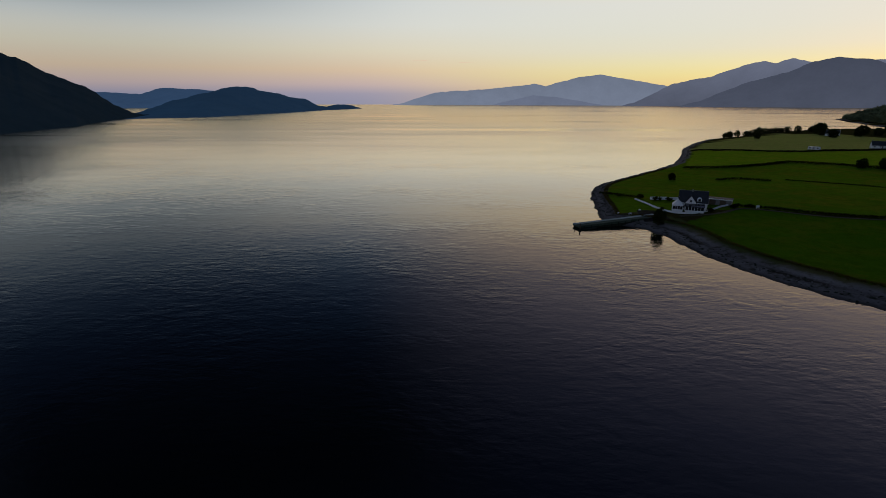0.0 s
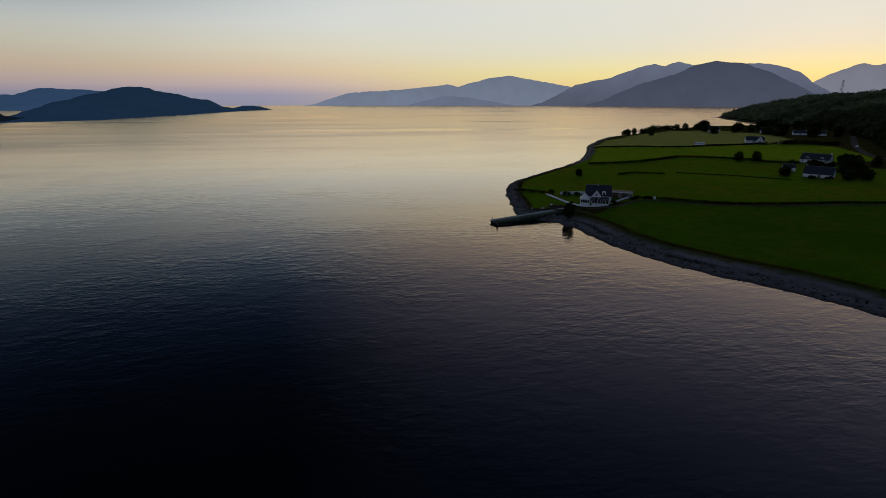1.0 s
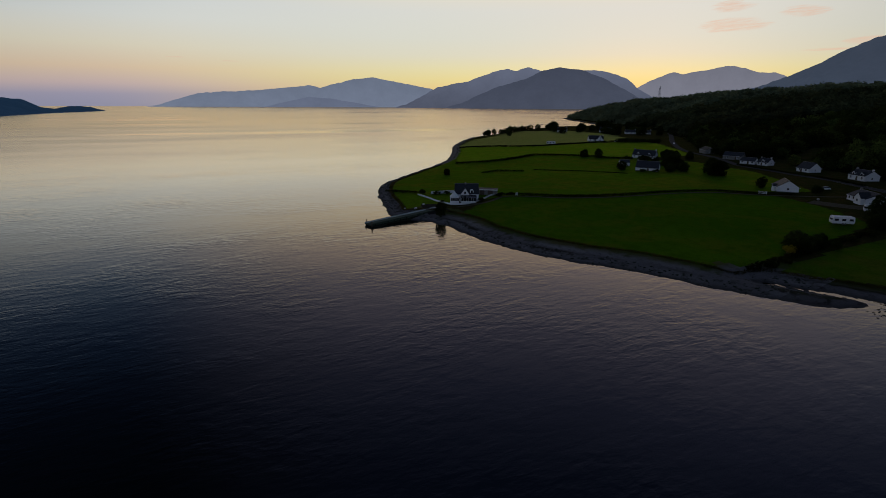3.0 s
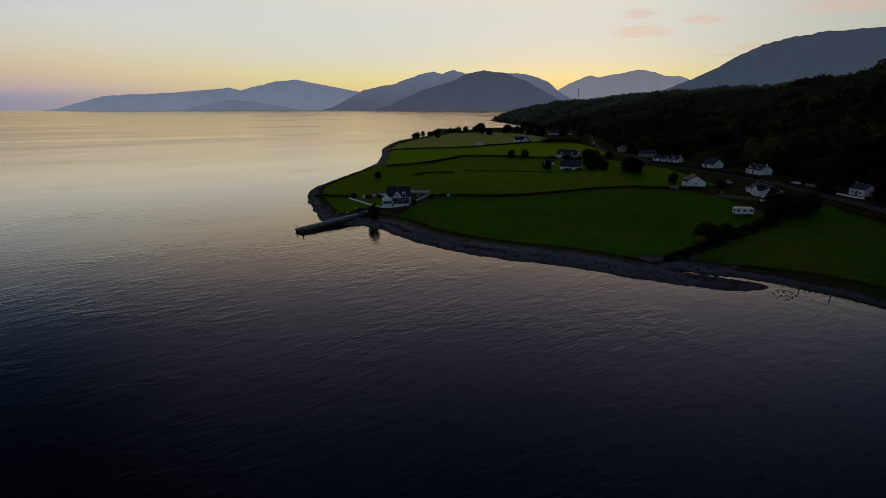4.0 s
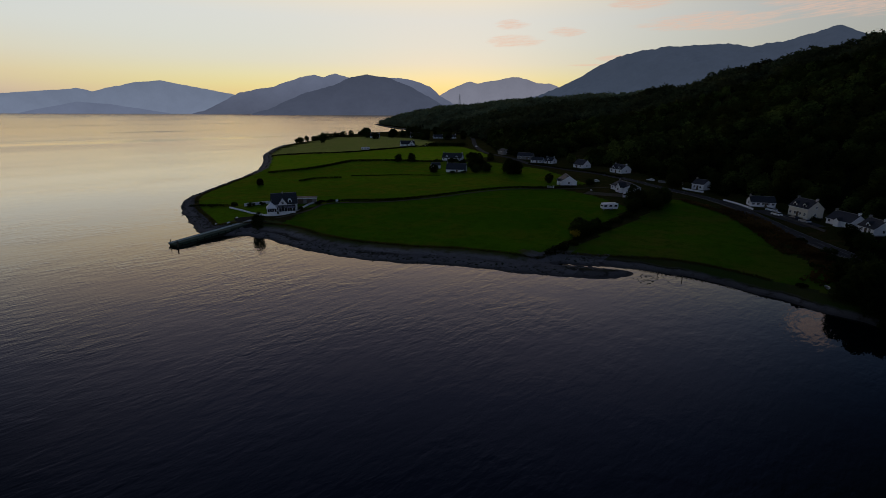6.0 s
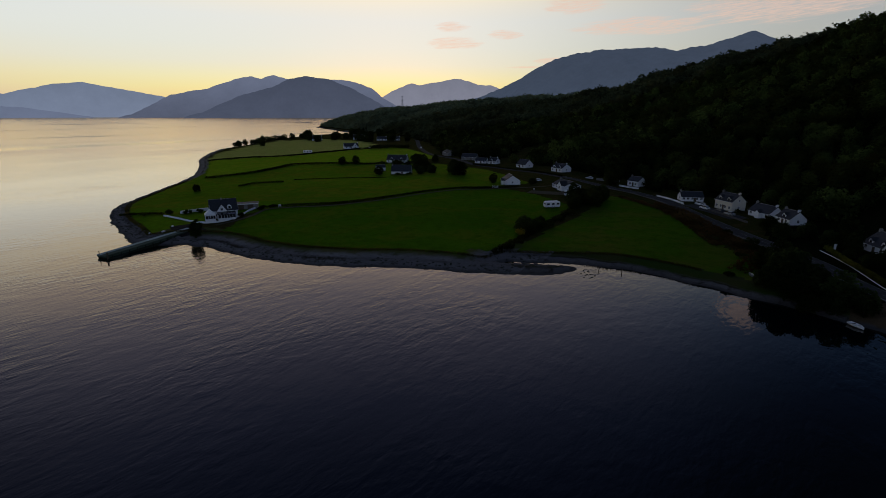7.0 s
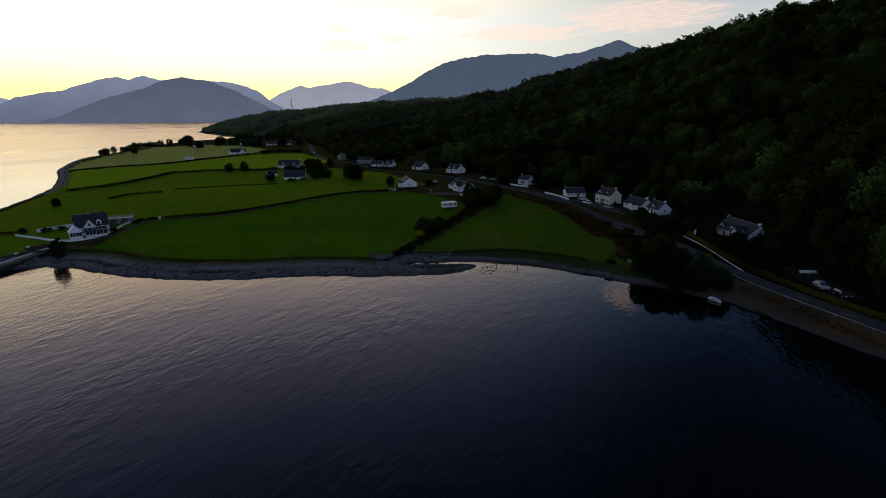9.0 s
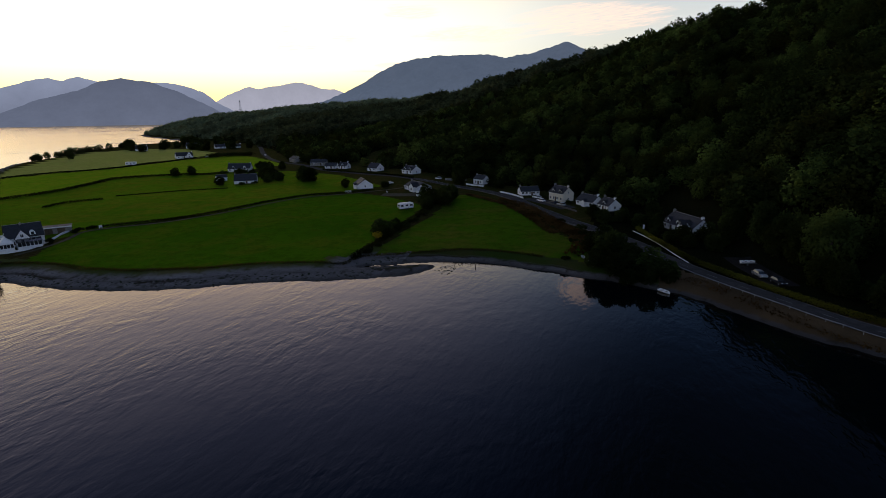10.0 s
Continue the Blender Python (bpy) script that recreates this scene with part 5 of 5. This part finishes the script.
# houses along the road and on the plain
house("long low white bungalow with a slate roof", (235.6, 50.6), (240.0, 42.6), 6.2, 2.1, 4.0, fronts=5, chimneys=1, door_at=1.0)
house("cream two-storey house with dormers and end chimneys", (229.0, 36.2), (223.4, 29.2), 6.6, 3.9, 6.6, CREAM, 4, 2, 2, 2, 0.0)
house("dark-roofed white cottage joined behind the houses", (220.6, 23.0), (214.6, 15.6), 6.5, 2.2, 4.6, fronts=4, chimneys=2, door_at=0.5, porch=True)
house("white end cottage with a steep slate roof and gable chimney", (213.4, 13.4), (208.0, 8.8), 6.2, 2.3, 4.8, fronts=2, chimneys=2, door_at=0.0, dormers=1)
house("large house with a long slate roof and white gable wing", (187.6, -10.8), (174.6, -18.8), 8, 2.4, 5.6, fronts=5, storeys=1, chimneys=2, wing=(3.8, 3.0, 1.4, 2.8, 4.8), dormers=3, door_at=-3.0)
house("white gabled cottage with a dark steep roof beside the track", (236.4, 143.8), (229.0, 137.0), 8.3, 2.3, 5.0, fronts=2, chimneys=0, door_at=1.6, porch=True)
house("white gabled house with a grey slate roof by the road", (303.2, 173.0), (301.3, 165.0), 8.0, 2.3, 5.3, fronts=2, chimneys=0, door_at=-1.0)
house("white house with a dark roof above the road", (295.5, 143.0), (292.0, 134.0), 8.0, 2.7, 5.1, fronts=3, chimneys=2, dormers=2, door_at=0.2)
house("white roadside cottage in a short terrace", (308.5, 211), (311, 203), 7, 2.1, 3.9, fronts=3, chimneys=1, door_at=0.4)
house("white roadside cottage at the end of a terrace", (311.2, 201.5), (311.4, 195), 7, 2.2, 4.4, fronts=3, chimneys=2, door_at=-0.4, dormers=1)
house("white bungalow with a blue-grey slate roof and front gable", (237.5, 113.5), (230.5, 103.5), 9.0, 2.3, 4.3, fronts=4, chimneys=1, wing=(3.4, 4.4, 1.5, 2.6, 4.5), door_at=-0.5)
house("narrow tall white house behind a white wall", (266.4, 84.6), (264.2, 78.4), 6.0, 3.0, 4.9, fronts=2, storeys=2, chimneys=1, door_at=0.0)
house("long slate-roofed farmhouse with a white gable", (275.5, 269.5), (282.5, 256.0), 8.0, 2.4, 5.6, fronts=5, chimneys=2, dormers=2, door_at=0.6)
house("low white farm cottage under a dark slate roof", (224.5, 216.0), (231.6, 206.0), 8.0, 1.9, 5.2, fronts=5, chimneys=1, door_at=0.6)
house("small white outhouse beside the farm cottage", (233.5, 237.5), (238.5, 234.5), 4.0, 2.3, 3.8, fronts=1, chimneys=0, door_at=None, name="outhouse")
house("small white far cottage on the plain", (478, 483), (488.0, 475.5), 8.0, 2.3, 4.9, fronts=3, chimneys=2, door_at=0.5)
house("small white far cottage on the plain", (492, 473.5), (501.5, 464.5), 8.0, 2.3, 4.9, fronts=3, chimneys=2, door_at=0.5)
house("white cottage with a slate roof on the plain", (351.5, 403.5), (364, 396.0), 8.0, 2.5, 5.6, fronts=4, chimneys=2, dormers=0, wing=(3.4, 4.6, 1.8, 3.0, 6.0), door_at=-0.5)
house("white far cottage among the shore trees", (442, 573), (451, 564), 8.0, 2.9, 6.3, fronts=3, chimneys=2, door_at=0.5)
house("white far house half hidden by trees", (478, 530), (487, 518.5), 8.0, 3.2, 6.5, fronts=3, chimneys=2, door_at=0.5)
house("white cottage at the wood edge beyond the car park", (134.6, -55.4), (130.8, -58.8), 5, 2.2, 4.0, fronts=2, chimneys=1, door_at=0.5)
house("long grey stone shed beside the road", (324.5, 235), (328.5, 223.5), 7.0, 2.6, 4.8, STONE, 2, 1, 0, door_at=2.0, name="shed")
house("weathered roadside workshop with a pale roof", (352, 262), (358, 272), 7.0, 2.8, 4.6, STONE, 2, 1, 0, door_at=2.0, name="shed", roof=GRAVEL)

# ---- the pier ----
pier_at, pier_long = along((50.0, 159.5), (75.5, 167.0))
pier_at.translation.z = 0.0
pier_at = pier_at @ Matrix.Translation((0.6, 3.6, -0.95)) @ Matrix.Rotation(radians(-2.2), 4, "Y")
pier = thing("pier", "old concrete pier with a weedy green side running into the loch", "pier", pier_at)
ph = pier_long / 2
part("deck", Form().prism([(-ph + 0.4, 1.7), (-ph, 2.05), (-ph, 2.35), (ph + 6.5, 2.35), (ph + 6.5, 1.7)], 1.5, 5.4), DECK, pier, "algae-green concrete deck")
part("coping", Form().box(-ph + 0.05, ph + 6.4, 4.3, 5.36, 2.354, 2.44), CONCRETE, pier, "pale worn concrete strip")
head = [(-ph + 0.35, 1.7), (-ph + 0.5, 0.7), (-ph + 1.6, -0.1), (-ph + 3.6, -0.35), (-ph + 5.6, 0.1), (-ph + 7.2, 1.7)]
part("pier_head", Form().add([(x, y, 1.5) for x, y in head] + [(x * 1.01, y - 0.5, -1.5) for x, y in head], [tuple(range(6))[::-1]] + [(k, k + 1, k + 7, k + 6) for k in range(5)]), WEED, pier, "dark weed-grown stone toe of the pier head")
part("side_wall", Form().add([(-ph + 0.5, 1.6, 1.72), (ph + 2, 1.6, 1.72), (ph + 2, 0.9, -1.5), (-ph + 0.3, 0.6, -1.5), (-ph + 0.3, 5.3, 1.72), (ph + 2, 5.3, 1.72), (ph + 2, 5.5, -1.5), (-ph + 0.2, 5.6, -1.5)],
                             [(0, 1, 2, 3), (5, 4, 7, 6), (4, 0, 3, 7), (1, 5, 6, 2), (0, 4, 5, 1), (3, 2, 6, 7)]), WEED, pier, "dark weed-grown pier side")
part("kerb", Form().box(-ph + 0.1, ph + 6.4, 1.52, 1.8, 2.352, 2.5), DECK, pier)
part("kerb", Form().box(-ph + 0.1, ph + 6.4, 5.365, 5.5, 2.2, 2.55), CONCRETE, pier)
for x, y in ((-ph + 0.6, 1.4), (-ph + 0.1, 1.0), (-ph + 0.6, 5.0)):
    part("mooring_post", Form().tube([(x, y, -1.5), (x, y, 3.5)], [0.13, 0.11], 8), TIMBER, pier)
for k in range(9):
    x = -ph + 2 + k * (pier_long - 2) / 9
    part("fender_pile", Form().tube([(x, 0.95, -1.5), (x, 1.42, 2.2)], [0.14, 0.13], 7), WEED, pier)

# ---- vehicles, boat, small things ----
def wheels(parent, xs, half, r=0.32):
    for x in xs:
        for s in (-1, 1):
            w = part("wheel", Form().tube([(x, s * half - 0.1 * s, r), (x, s * half + 0.1 * s, r)], [r, r], 14), RUBBER, parent)
            part("hub", Form().tube([(x, s * half + 0.1 * s, r), (x, s * half + 0.13 * s, r)], [r * 0.55, r * 0.5], 10), METAL, w)


def car(x, y, turn, paint, label):
    c = thing("car", label, "car", pose(x, y, ground_z(x, y) + 0.09, 0, 0, turn))
    body = [(-2.1, 0.35), (2.05, 0.35), (2.1, 0.75), (1.95, 0.88), (0.95, 0.98), (-1.7, 1.0), (-2.1, 0.9)]
    part("body", Form().prism(body, -0.85, 0.85), paint, c)
    cabin = part("cabin", Form().add([(x, s * w, z) for z, w, xs in ((0.985, 0.80, (1.0, -1.75)), (1.45, 0.64, (0.3, -1.35))) for x in xs for s in (-1, 1)],
                                     [(0, 1, 3, 2), (4, 6, 7, 5), (0, 4, 5, 1), (2, 3, 7, 6), (0, 2, 6, 4), (1, 5, 7, 3)]), GLASS, c)
    part("roof", Form().box(-1.4, 0.34, -0.65, 0.65, 1.455, 1.50), paint, cabin)
    wheels(c, (-1.3, 1.3), 0.78)
    for s in (-0.6, 0.6):
        part("headlight", Form().box(2.04, 2.12, s - 0.16, s + 0.16, 0.62, 0.76), PAINT, c)
        part("tail_light", Form().box(-2.13, -2.08, s - 0.14, s + 0.14, 0.66, 0.84), RUBBER, c)
    return c


def caravan(a, b, deep, tall, label, name="caravan"):
    at, length = along(a, b)
    c = thing(name, label, "caravan", at)
    h, z0 = length / 2, 0.45
    body = part("body", Form().prism([(-h + 0.15, z0), (h - 0.15, z0), (h, z0 + 0.9), (h - 0.2, tall - 0.12), (h - 0.45, tall), (-h + 0.45, tall), (-h + 0.2, tall - 0.12), (-h, z0 + 0.9)], 0, deep), PAINT, c)
    for k in range(3):
        x = -h + length * (k + 0.5) / 3
        part("window", Form().box(x - 0.6, x + 0.6, -0.03, 0.02, z0 + 0.9, z0 + 1.6), GLASS, body)
    part("window", Form().box(-h + 0.02, -h + 0.12, 0.4, deep - 0.4, z0 + 0.95, z0 + 1.55), GLASS, body)
    wheels(c, (-0.2, 0.6), deep / 2)
    for w in [o for o in c.children if o.name.startswith("wheel")]:
        w.location.y += deep / 2
    for x in (-h + 0.5, h - 0.5):
        part("leg", Form().box(x - 0.06, x + 0.06, 0.4, 0.52, -0.3, z0), METAL, c)
    return c


caravan((187.6, 92.0), (192.9, 88.0), 2.5, 2.7, "white touring caravan parked on the grass field edge")
caravan((299.6, 403.6), (304.4, 397.0), 2.8, 2.7, "long white static caravan on the pasture")
caravan((217.6, 97.6), (219.6, 94.6), 2.1, 2.6, "small white camper van beside the bungalow", "camper_van")
car(276.4, 109.6, 70, PAINT, "white car parked by the road")
car(230.6, 42.0, 60, PAINT, "white car parked before the cream house")
car(222.6, 38.6, 50, PAINT, "white car parked on the forecourt")
car(219.2, 32.6, 50, DARKCAR, "dark car parked on the forecourt")
car(216.0, 28.6, 50, SILVER, "silver car parked on the forecourt")
car(137.2, -31.6, 200, SILVER, "silver car in the gravel car park")
car(132.6, -34.6, 205, DARKCAR, "dark car in the gravel car park")
car(251.5, 129.5, 150, PAINT, "white car parked behind the white cottage")
car(371, 386, 20, PAINT, "white car parked beside the cottage on the plain")
car(404, 345, 225, PAINT, "white car driving on the far road")
trailer = thing("boat_trailer", "white dinghy on a boat trailer in the car park", "trailer", pose(147, -30.6, ground_z(147, -30.6) + 0.06, 0, 0, -65))
part("frame", Form().box(-2.2, 2.4, -0.06, 0.06, 0.4, 0.5).box(-0.6, -0.5, -0.7, 0.7, 0.4, 0.5), METAL, trailer)
wheels(trailer, (-0.55,), 0.75, 0.28)


def hull(parent, length, wide, tall, base, mat):
    f, rows = Form(), []
    for k in range(9):
        s = k / 8
        half = wide / 2 * (1 - max(0, (s - 0.45) / 0.55) ** 2) * (0.8 + 0.2 * min(1, s * 3))
        rows.append([(length * (s - 0.5), y * half, base + z * tall) for y, z in ((-1, 1.0), (-0.75, 0.35), (0, 0.0 + 0.25 * max(0, s - 0.7)), (0.75, 0.35), (1, 1.0))])
    f.add([p for r in rows for p in r], [(5 * k + j, 5 * k + j + 1, 5 * k + j + 6, 5 * k + j + 5) for k in range(8) for j in range(4)] + [(4, 3, 2, 1, 0)])
    f.add([(p[0], p[1] * 0.88, p[2] - 0.12) for r in rows for p in (r[0], r[4])], [(2 * k, 2 * k + 1, 2 * k + 3, 2 * k + 2) for k in range(8)])
    h = part("hull", f, mat, parent)
    for x in (-length * 0.2, length * 0.15):
        part("thwart", Form().box(x - 0.12, x + 0.12, -wide * 0.42, wide * 0.42, base + tall - 0.11, base + tall - 0.06), TIMBER, h)
    return h


hull(trailer, 4.0, 1.6, 0.6, 0.55, PAINT)
boat = thing("rowing_boat", "small white rowing boat drawn up at the waterline", "boat", pose(124.6, -9.6, 0.02, 0, 0, 228))
hull(boat, 3.3, 1.36, 0.52, 0.0, PAINT)
part("gunwale", Form().tube([(-1.65, -0.54, 0.53), (-0.45, -0.68, 0.54), (0.75, -0.53, 0.54), (1.65, 0, 0.55), (0.75, 0.53, 0.54), (-0.45, 0.68, 0.54), (-1.65, 0.54, 0.53)], [0.05] * 7, 6), PAINT, boat)

masonry_run("low white-painted kerb along the roadside verge", [(178.5, -1.2), (172, -4.9), (167, -7.4), (161, -9.9), (155, -12.1), (150, -14), (145, -16.2)], 0.10, 0.09, RENDER, "kerb")
pillar = thing("gate_pillar", "white gate pillar at the end of the hedge", "pillar", pose(182, -4.6, ground_z(182, -4.6)))
part("shaft", Form().box(-0.28, 0.28, -0.28, 0.28, -0.3, 1.5), RENDER, pillar)
part("cap", Form().box(-0.36, 0.36, -0.36, 0.36, 1.502, 1.66), RENDER, pillar)
for x, y, turn in ((142, 11.6, 20), (138.4, 8.6, 65)):
    skiff = thing("dinghy", "small pale dinghy lying on the shore grass", "boat", pose(x, y, ground_z(x, y) + 0.02, 0, 0, turn))
    hull(skiff, 2.5, 1.1, 0.42, 0.0, SILVER)
rail_line = resample([(149.9, -5.7), (137.5, -14.4), (128.7, -21.6), (121.6, -27.9), (115.9, -33.3), (110.6, -38.2), (104.6, -46.2), (97, -59)], 3.0)
barrier = thing("crash_barrier", "galvanised steel crash barrier along the shore road", "crash barrier", pose(147, -6, ground_z(147, -6)))
bz = ground_z(147, -6)
for k, (x, y) in enumerate(rail_line):
    z = ground_z(x, y) - bz
    part("post", Form().box(x - 147 - 0.035, x - 147 + 0.035, y + 6 - 0.035, y + 6 + 0.035, z - 0.3, z + 0.72), METAL, barrier)
    if k + 1 < len(rail_line):
        x2, y2 = rail_line[k + 1]
        z2 = ground_z(x2, y2) - bz
        part("beam", Form().tube([(x - 147, y + 6, z + 0.6), (x2 - 147, y2 + 6, z2 + 0.6)], [0.055, 0.055], 6), METAL, barrier)

for x, y, size in ((69.0, 183.0, 0.7), (72.2, 179.6, 0.8), (77.6, 184.6, 0.7)):
    rock = thing("boulder", "white painted boulder on the lawn by the pier", "boulder", pose(x, y, ground_z(x, y), 0, 0, 40 * x))
    part("stone", Form().add([(size * math.cos(a) * r, size * 0.7 * math.sin(a) * r, size * z) for r, z in ((1.0, -0.1), (0.9, 0.35), (0.45, 0.6)) for a in (0.2, 1.3, 2.2, 3.3, 4.3, 5.4)],
                             [(6 * k + i, 6 * k + (i + 1) % 6, 6 * k + 6 + (i + 1) % 6, 6 * k + 6 + i) for k in range(2) for i in range(6)] + [(12, 13, 14, 15, 16, 17)]), PAINT, rock)
trough = thing("water_trough", "pale galvanised water trough at the field gate", "trough", pose(225.5, 117.7, ground_z(225.5, 117.7), 0, 0, 35))
part("basin", Form().box(-1.1, 1.1, -0.35, -0.29, 0.12, 0.6).box(-1.1, 1.1, 0.29, 0.35, 0.12, 0.6).box(-1.16, -1.1, -0.35, 0.35, 0.12, 0.6).box(1.1, 1.16, -0.35, 0.35, 0.12, 0.6).box(-1.1, 1.1, -0.29, 0.29, 0.12, 0.2), METAL, trough)
for x in (-0.8, 0.8):
    part("leg", Form().box(x - 0.08, x + 0.08, -0.3, 0.3, -0.15, 0.12), STONE, trough)
gate = thing("field_gate", "white painted field gate beside the track", "gate", pose(218.7, 136.6, ground_z(218.7, 136.6), 0, 0, -50))
for x in (-1.5, 1.5):
    part("post", Form().box(x - 0.1, x + 0.1, -0.1, 0.1, -0.3, 1.4), PAINT, gate)
for z in (0.25, 0.5, 0.75, 1.05):
    part("rail", Form().box(-1.4, 1.4, -0.03, 0.03, z, z + 0.1), PAINT, gate)
post = thing("gate_post", "white painted gate post beside the track", "post", pose(121, 182.2, ground_z(121, 182.2)))
part("board", Form().box(-0.6, 0.6, -0.05, 0.05, 0.5, 1.4), PAINT, post)
for x in (-0.5, 0.5):
    part("leg", Form().box(x - 0.06, x + 0.06, -0.05, 0.05, -0.2, 0.5), PAINT, post)

# the mast on the far ridge
mx, my = 1390 * math.sin(radians(47.55)), 1390 * math.cos(radians(47.55))
mast = thing("transmission_tower", "tall lattice steel mast on the wooded ridge", "mast", pose(mx, my, ground_z(mx, my)))
MH = 83.0 - ground_z(mx, my)
for sx, sy in ((-1, -1), (1, -1), (1, 1), (-1, 1)):
    part("leg", Form().tube([(2.4 * sx, 2.4 * sy, -0.5), (0.7 * sx, 0.7 * sy, MH)], [0.28, 0.2], 6), METAL, mast)
for k in range(7):
    z0, z1 = MH * k / 7, MH * (k + 1) / 7
    r0, r1 = 2.4 - 1.7 * k / 7, 2.4 - 1.7 * (k + 1) / 7
    for s in (-1, 1):
        part("brace", Form().tube([(-r0, s * r0, z0), (r1, s * r1, z1)], [0.12, 0.12], 4), METAL, mast)
        part("brace", Form().tube([(s * r0, r0, z0), (s * r1, -r1, z1)], [0.12, 0.12], 4), METAL, mast)
for z in (0.72, 0.84, 0.95):
    part("cross_arm", Form().box(-3.2, 3.2, -0.2, 0.2, MH * z, MH * z + 0.35), METAL, mast)

# stones and weed along the shore
rng = np.random.default_rng(23)
lump = []
for a in np.linspace(0, 2 * np.pi, 6, endpoint=False):
    lump.append((math.cos(a), math.sin(a), 0))
lump = np.array(lump + [(0.55 * math.cos(a + 0.5), 0.55 * math.sin(a + 0.5), 0.6) for a in np.linspace(0, 2 * np.pi, 6, endpoint=False)])
stone_faces = [(i, (i + 1) % 6, 6 + (i + 1) % 6, 6 + i) for i in range(6)] + [(6, 7, 8, 9), (9, 10, 11, 6)]
line = resample(SHORE_EAST[6:], 1.0)
line = np.vstack([line, resample(SHORE_WEST[:8], 1.0)])
side = -beside(line)


def strew(name, label, count, inland, sizes, mat, picks=None):
    v, f = [], []
    for k in range(count):
        i = rng.integers(0, len(line)) if picks is None else picks[k % len(picks)]
        x, y = line[i] + side[i] * rng.uniform(*inland) + rng.normal(size=2) * 0.6
        s = rng.uniform(*sizes)
        z = max(ground_z(x, y), -0.15) - 0.1 * s
        t = rng.random() * 6.28
        p = lump * (s * rng.uniform(0.7, 1.3), s * rng.uniform(0.7, 1.3), s * rng.uniform(0.5, 0.9)) + rng.normal(size=lump.shape) * 0.12 * s
        c, q = math.cos(t), math.sin(t)
        n = len(v)
        v += [(x + c * a - q * b, y + q * a + c * b, z + h) for a, b, h in p]
        f += [tuple(j + n for j in face) for face in stone_faces]
    return tagged(new(name, Form().add(v, f).mesh(name, mat)), label, "stones", kind="stuff")


inland = 1.0 if shore_distance(np.array([line[60, 0] + side[60, 0] * 4]), np.array([line[60, 1] + side[60, 1] * 4]))[0] > 0 else -1.0
side = side * inland
shingly = [k for k in range(len(line)) if line[k, 1] > 62]
strew("stones", "grey boulders and cobbles strewn over the shingle beach", 1500, (0.3, 6.5), (0.12, 0.36), BEACH_STONE, shingly)
strew("seaweed", "dark wrack and weedy stones along the tideline", 600, (0.0, 4.5), (0.15, 0.5), WEED, shingly)
for x, y in ((129.4, 46.2), (130.4, 40.2)):
    stake = thing("stake", "short dark timber stake standing in the shallows", "post", pose(x, y, -0.3))
    part("shaft", Form().tube([(0, 0, 0), (0.03, 0, 1.25)], [0.11, 0.10], 8), TIMBER, stake)
    part("cap", Form().tube([(0.03, 0, 1.25), (0.03, 0, 1.4)], [0.16, 0.12], 8), TIMBER, stake)
reef = Form()
for k in range(60):
    x, y = 125.5 + 2.4 * rng.normal(), 46.8 + 2.0 * rng.normal()
    if shore_distance(np.array([x]), np.array([y]))[0] > -0.5:
        continue
    p = lump * (rng.uniform(0.25, 0.9), rng.uniform(0.2, 0.6), rng.uniform(0.08, 0.16))
    reef.add([(x + a, y + b, h - 0.06) for a, b, h in p], stone_faces)
tagged(new("seaweed", reef.mesh("seaweed", WEED)), "dark weedy mud lumps breaking the still water", "seaweed", kind="stuff")

# rank grass where the pastures meet the beach
top = np.array([p for p in (line + side * np.where(line[:, 1:] > 182, 6.4, np.where(line[:, :1] < 108, 11.2, 6.2)))[::4] if p[1] > 20 and p[0] < 165])
runs, run = [], [top[0]]
for p in top[1:]:
    if np.hypot(*(p - run[-1])) < 9:
        run.append(p)
    elif np.hypot(*(p - run[-1])) > 30:
        runs.append(run)
        run = [p]
runs.append(run)
for run in runs:
    if len(run) > 3:
        hedge([tuple(p) for p in run], 0.22, 2.0, LEAF_ROUGH, "fringe of rank brown grass above the shingle", 14, 0.12, "grass_fringe", 0.1, 9)
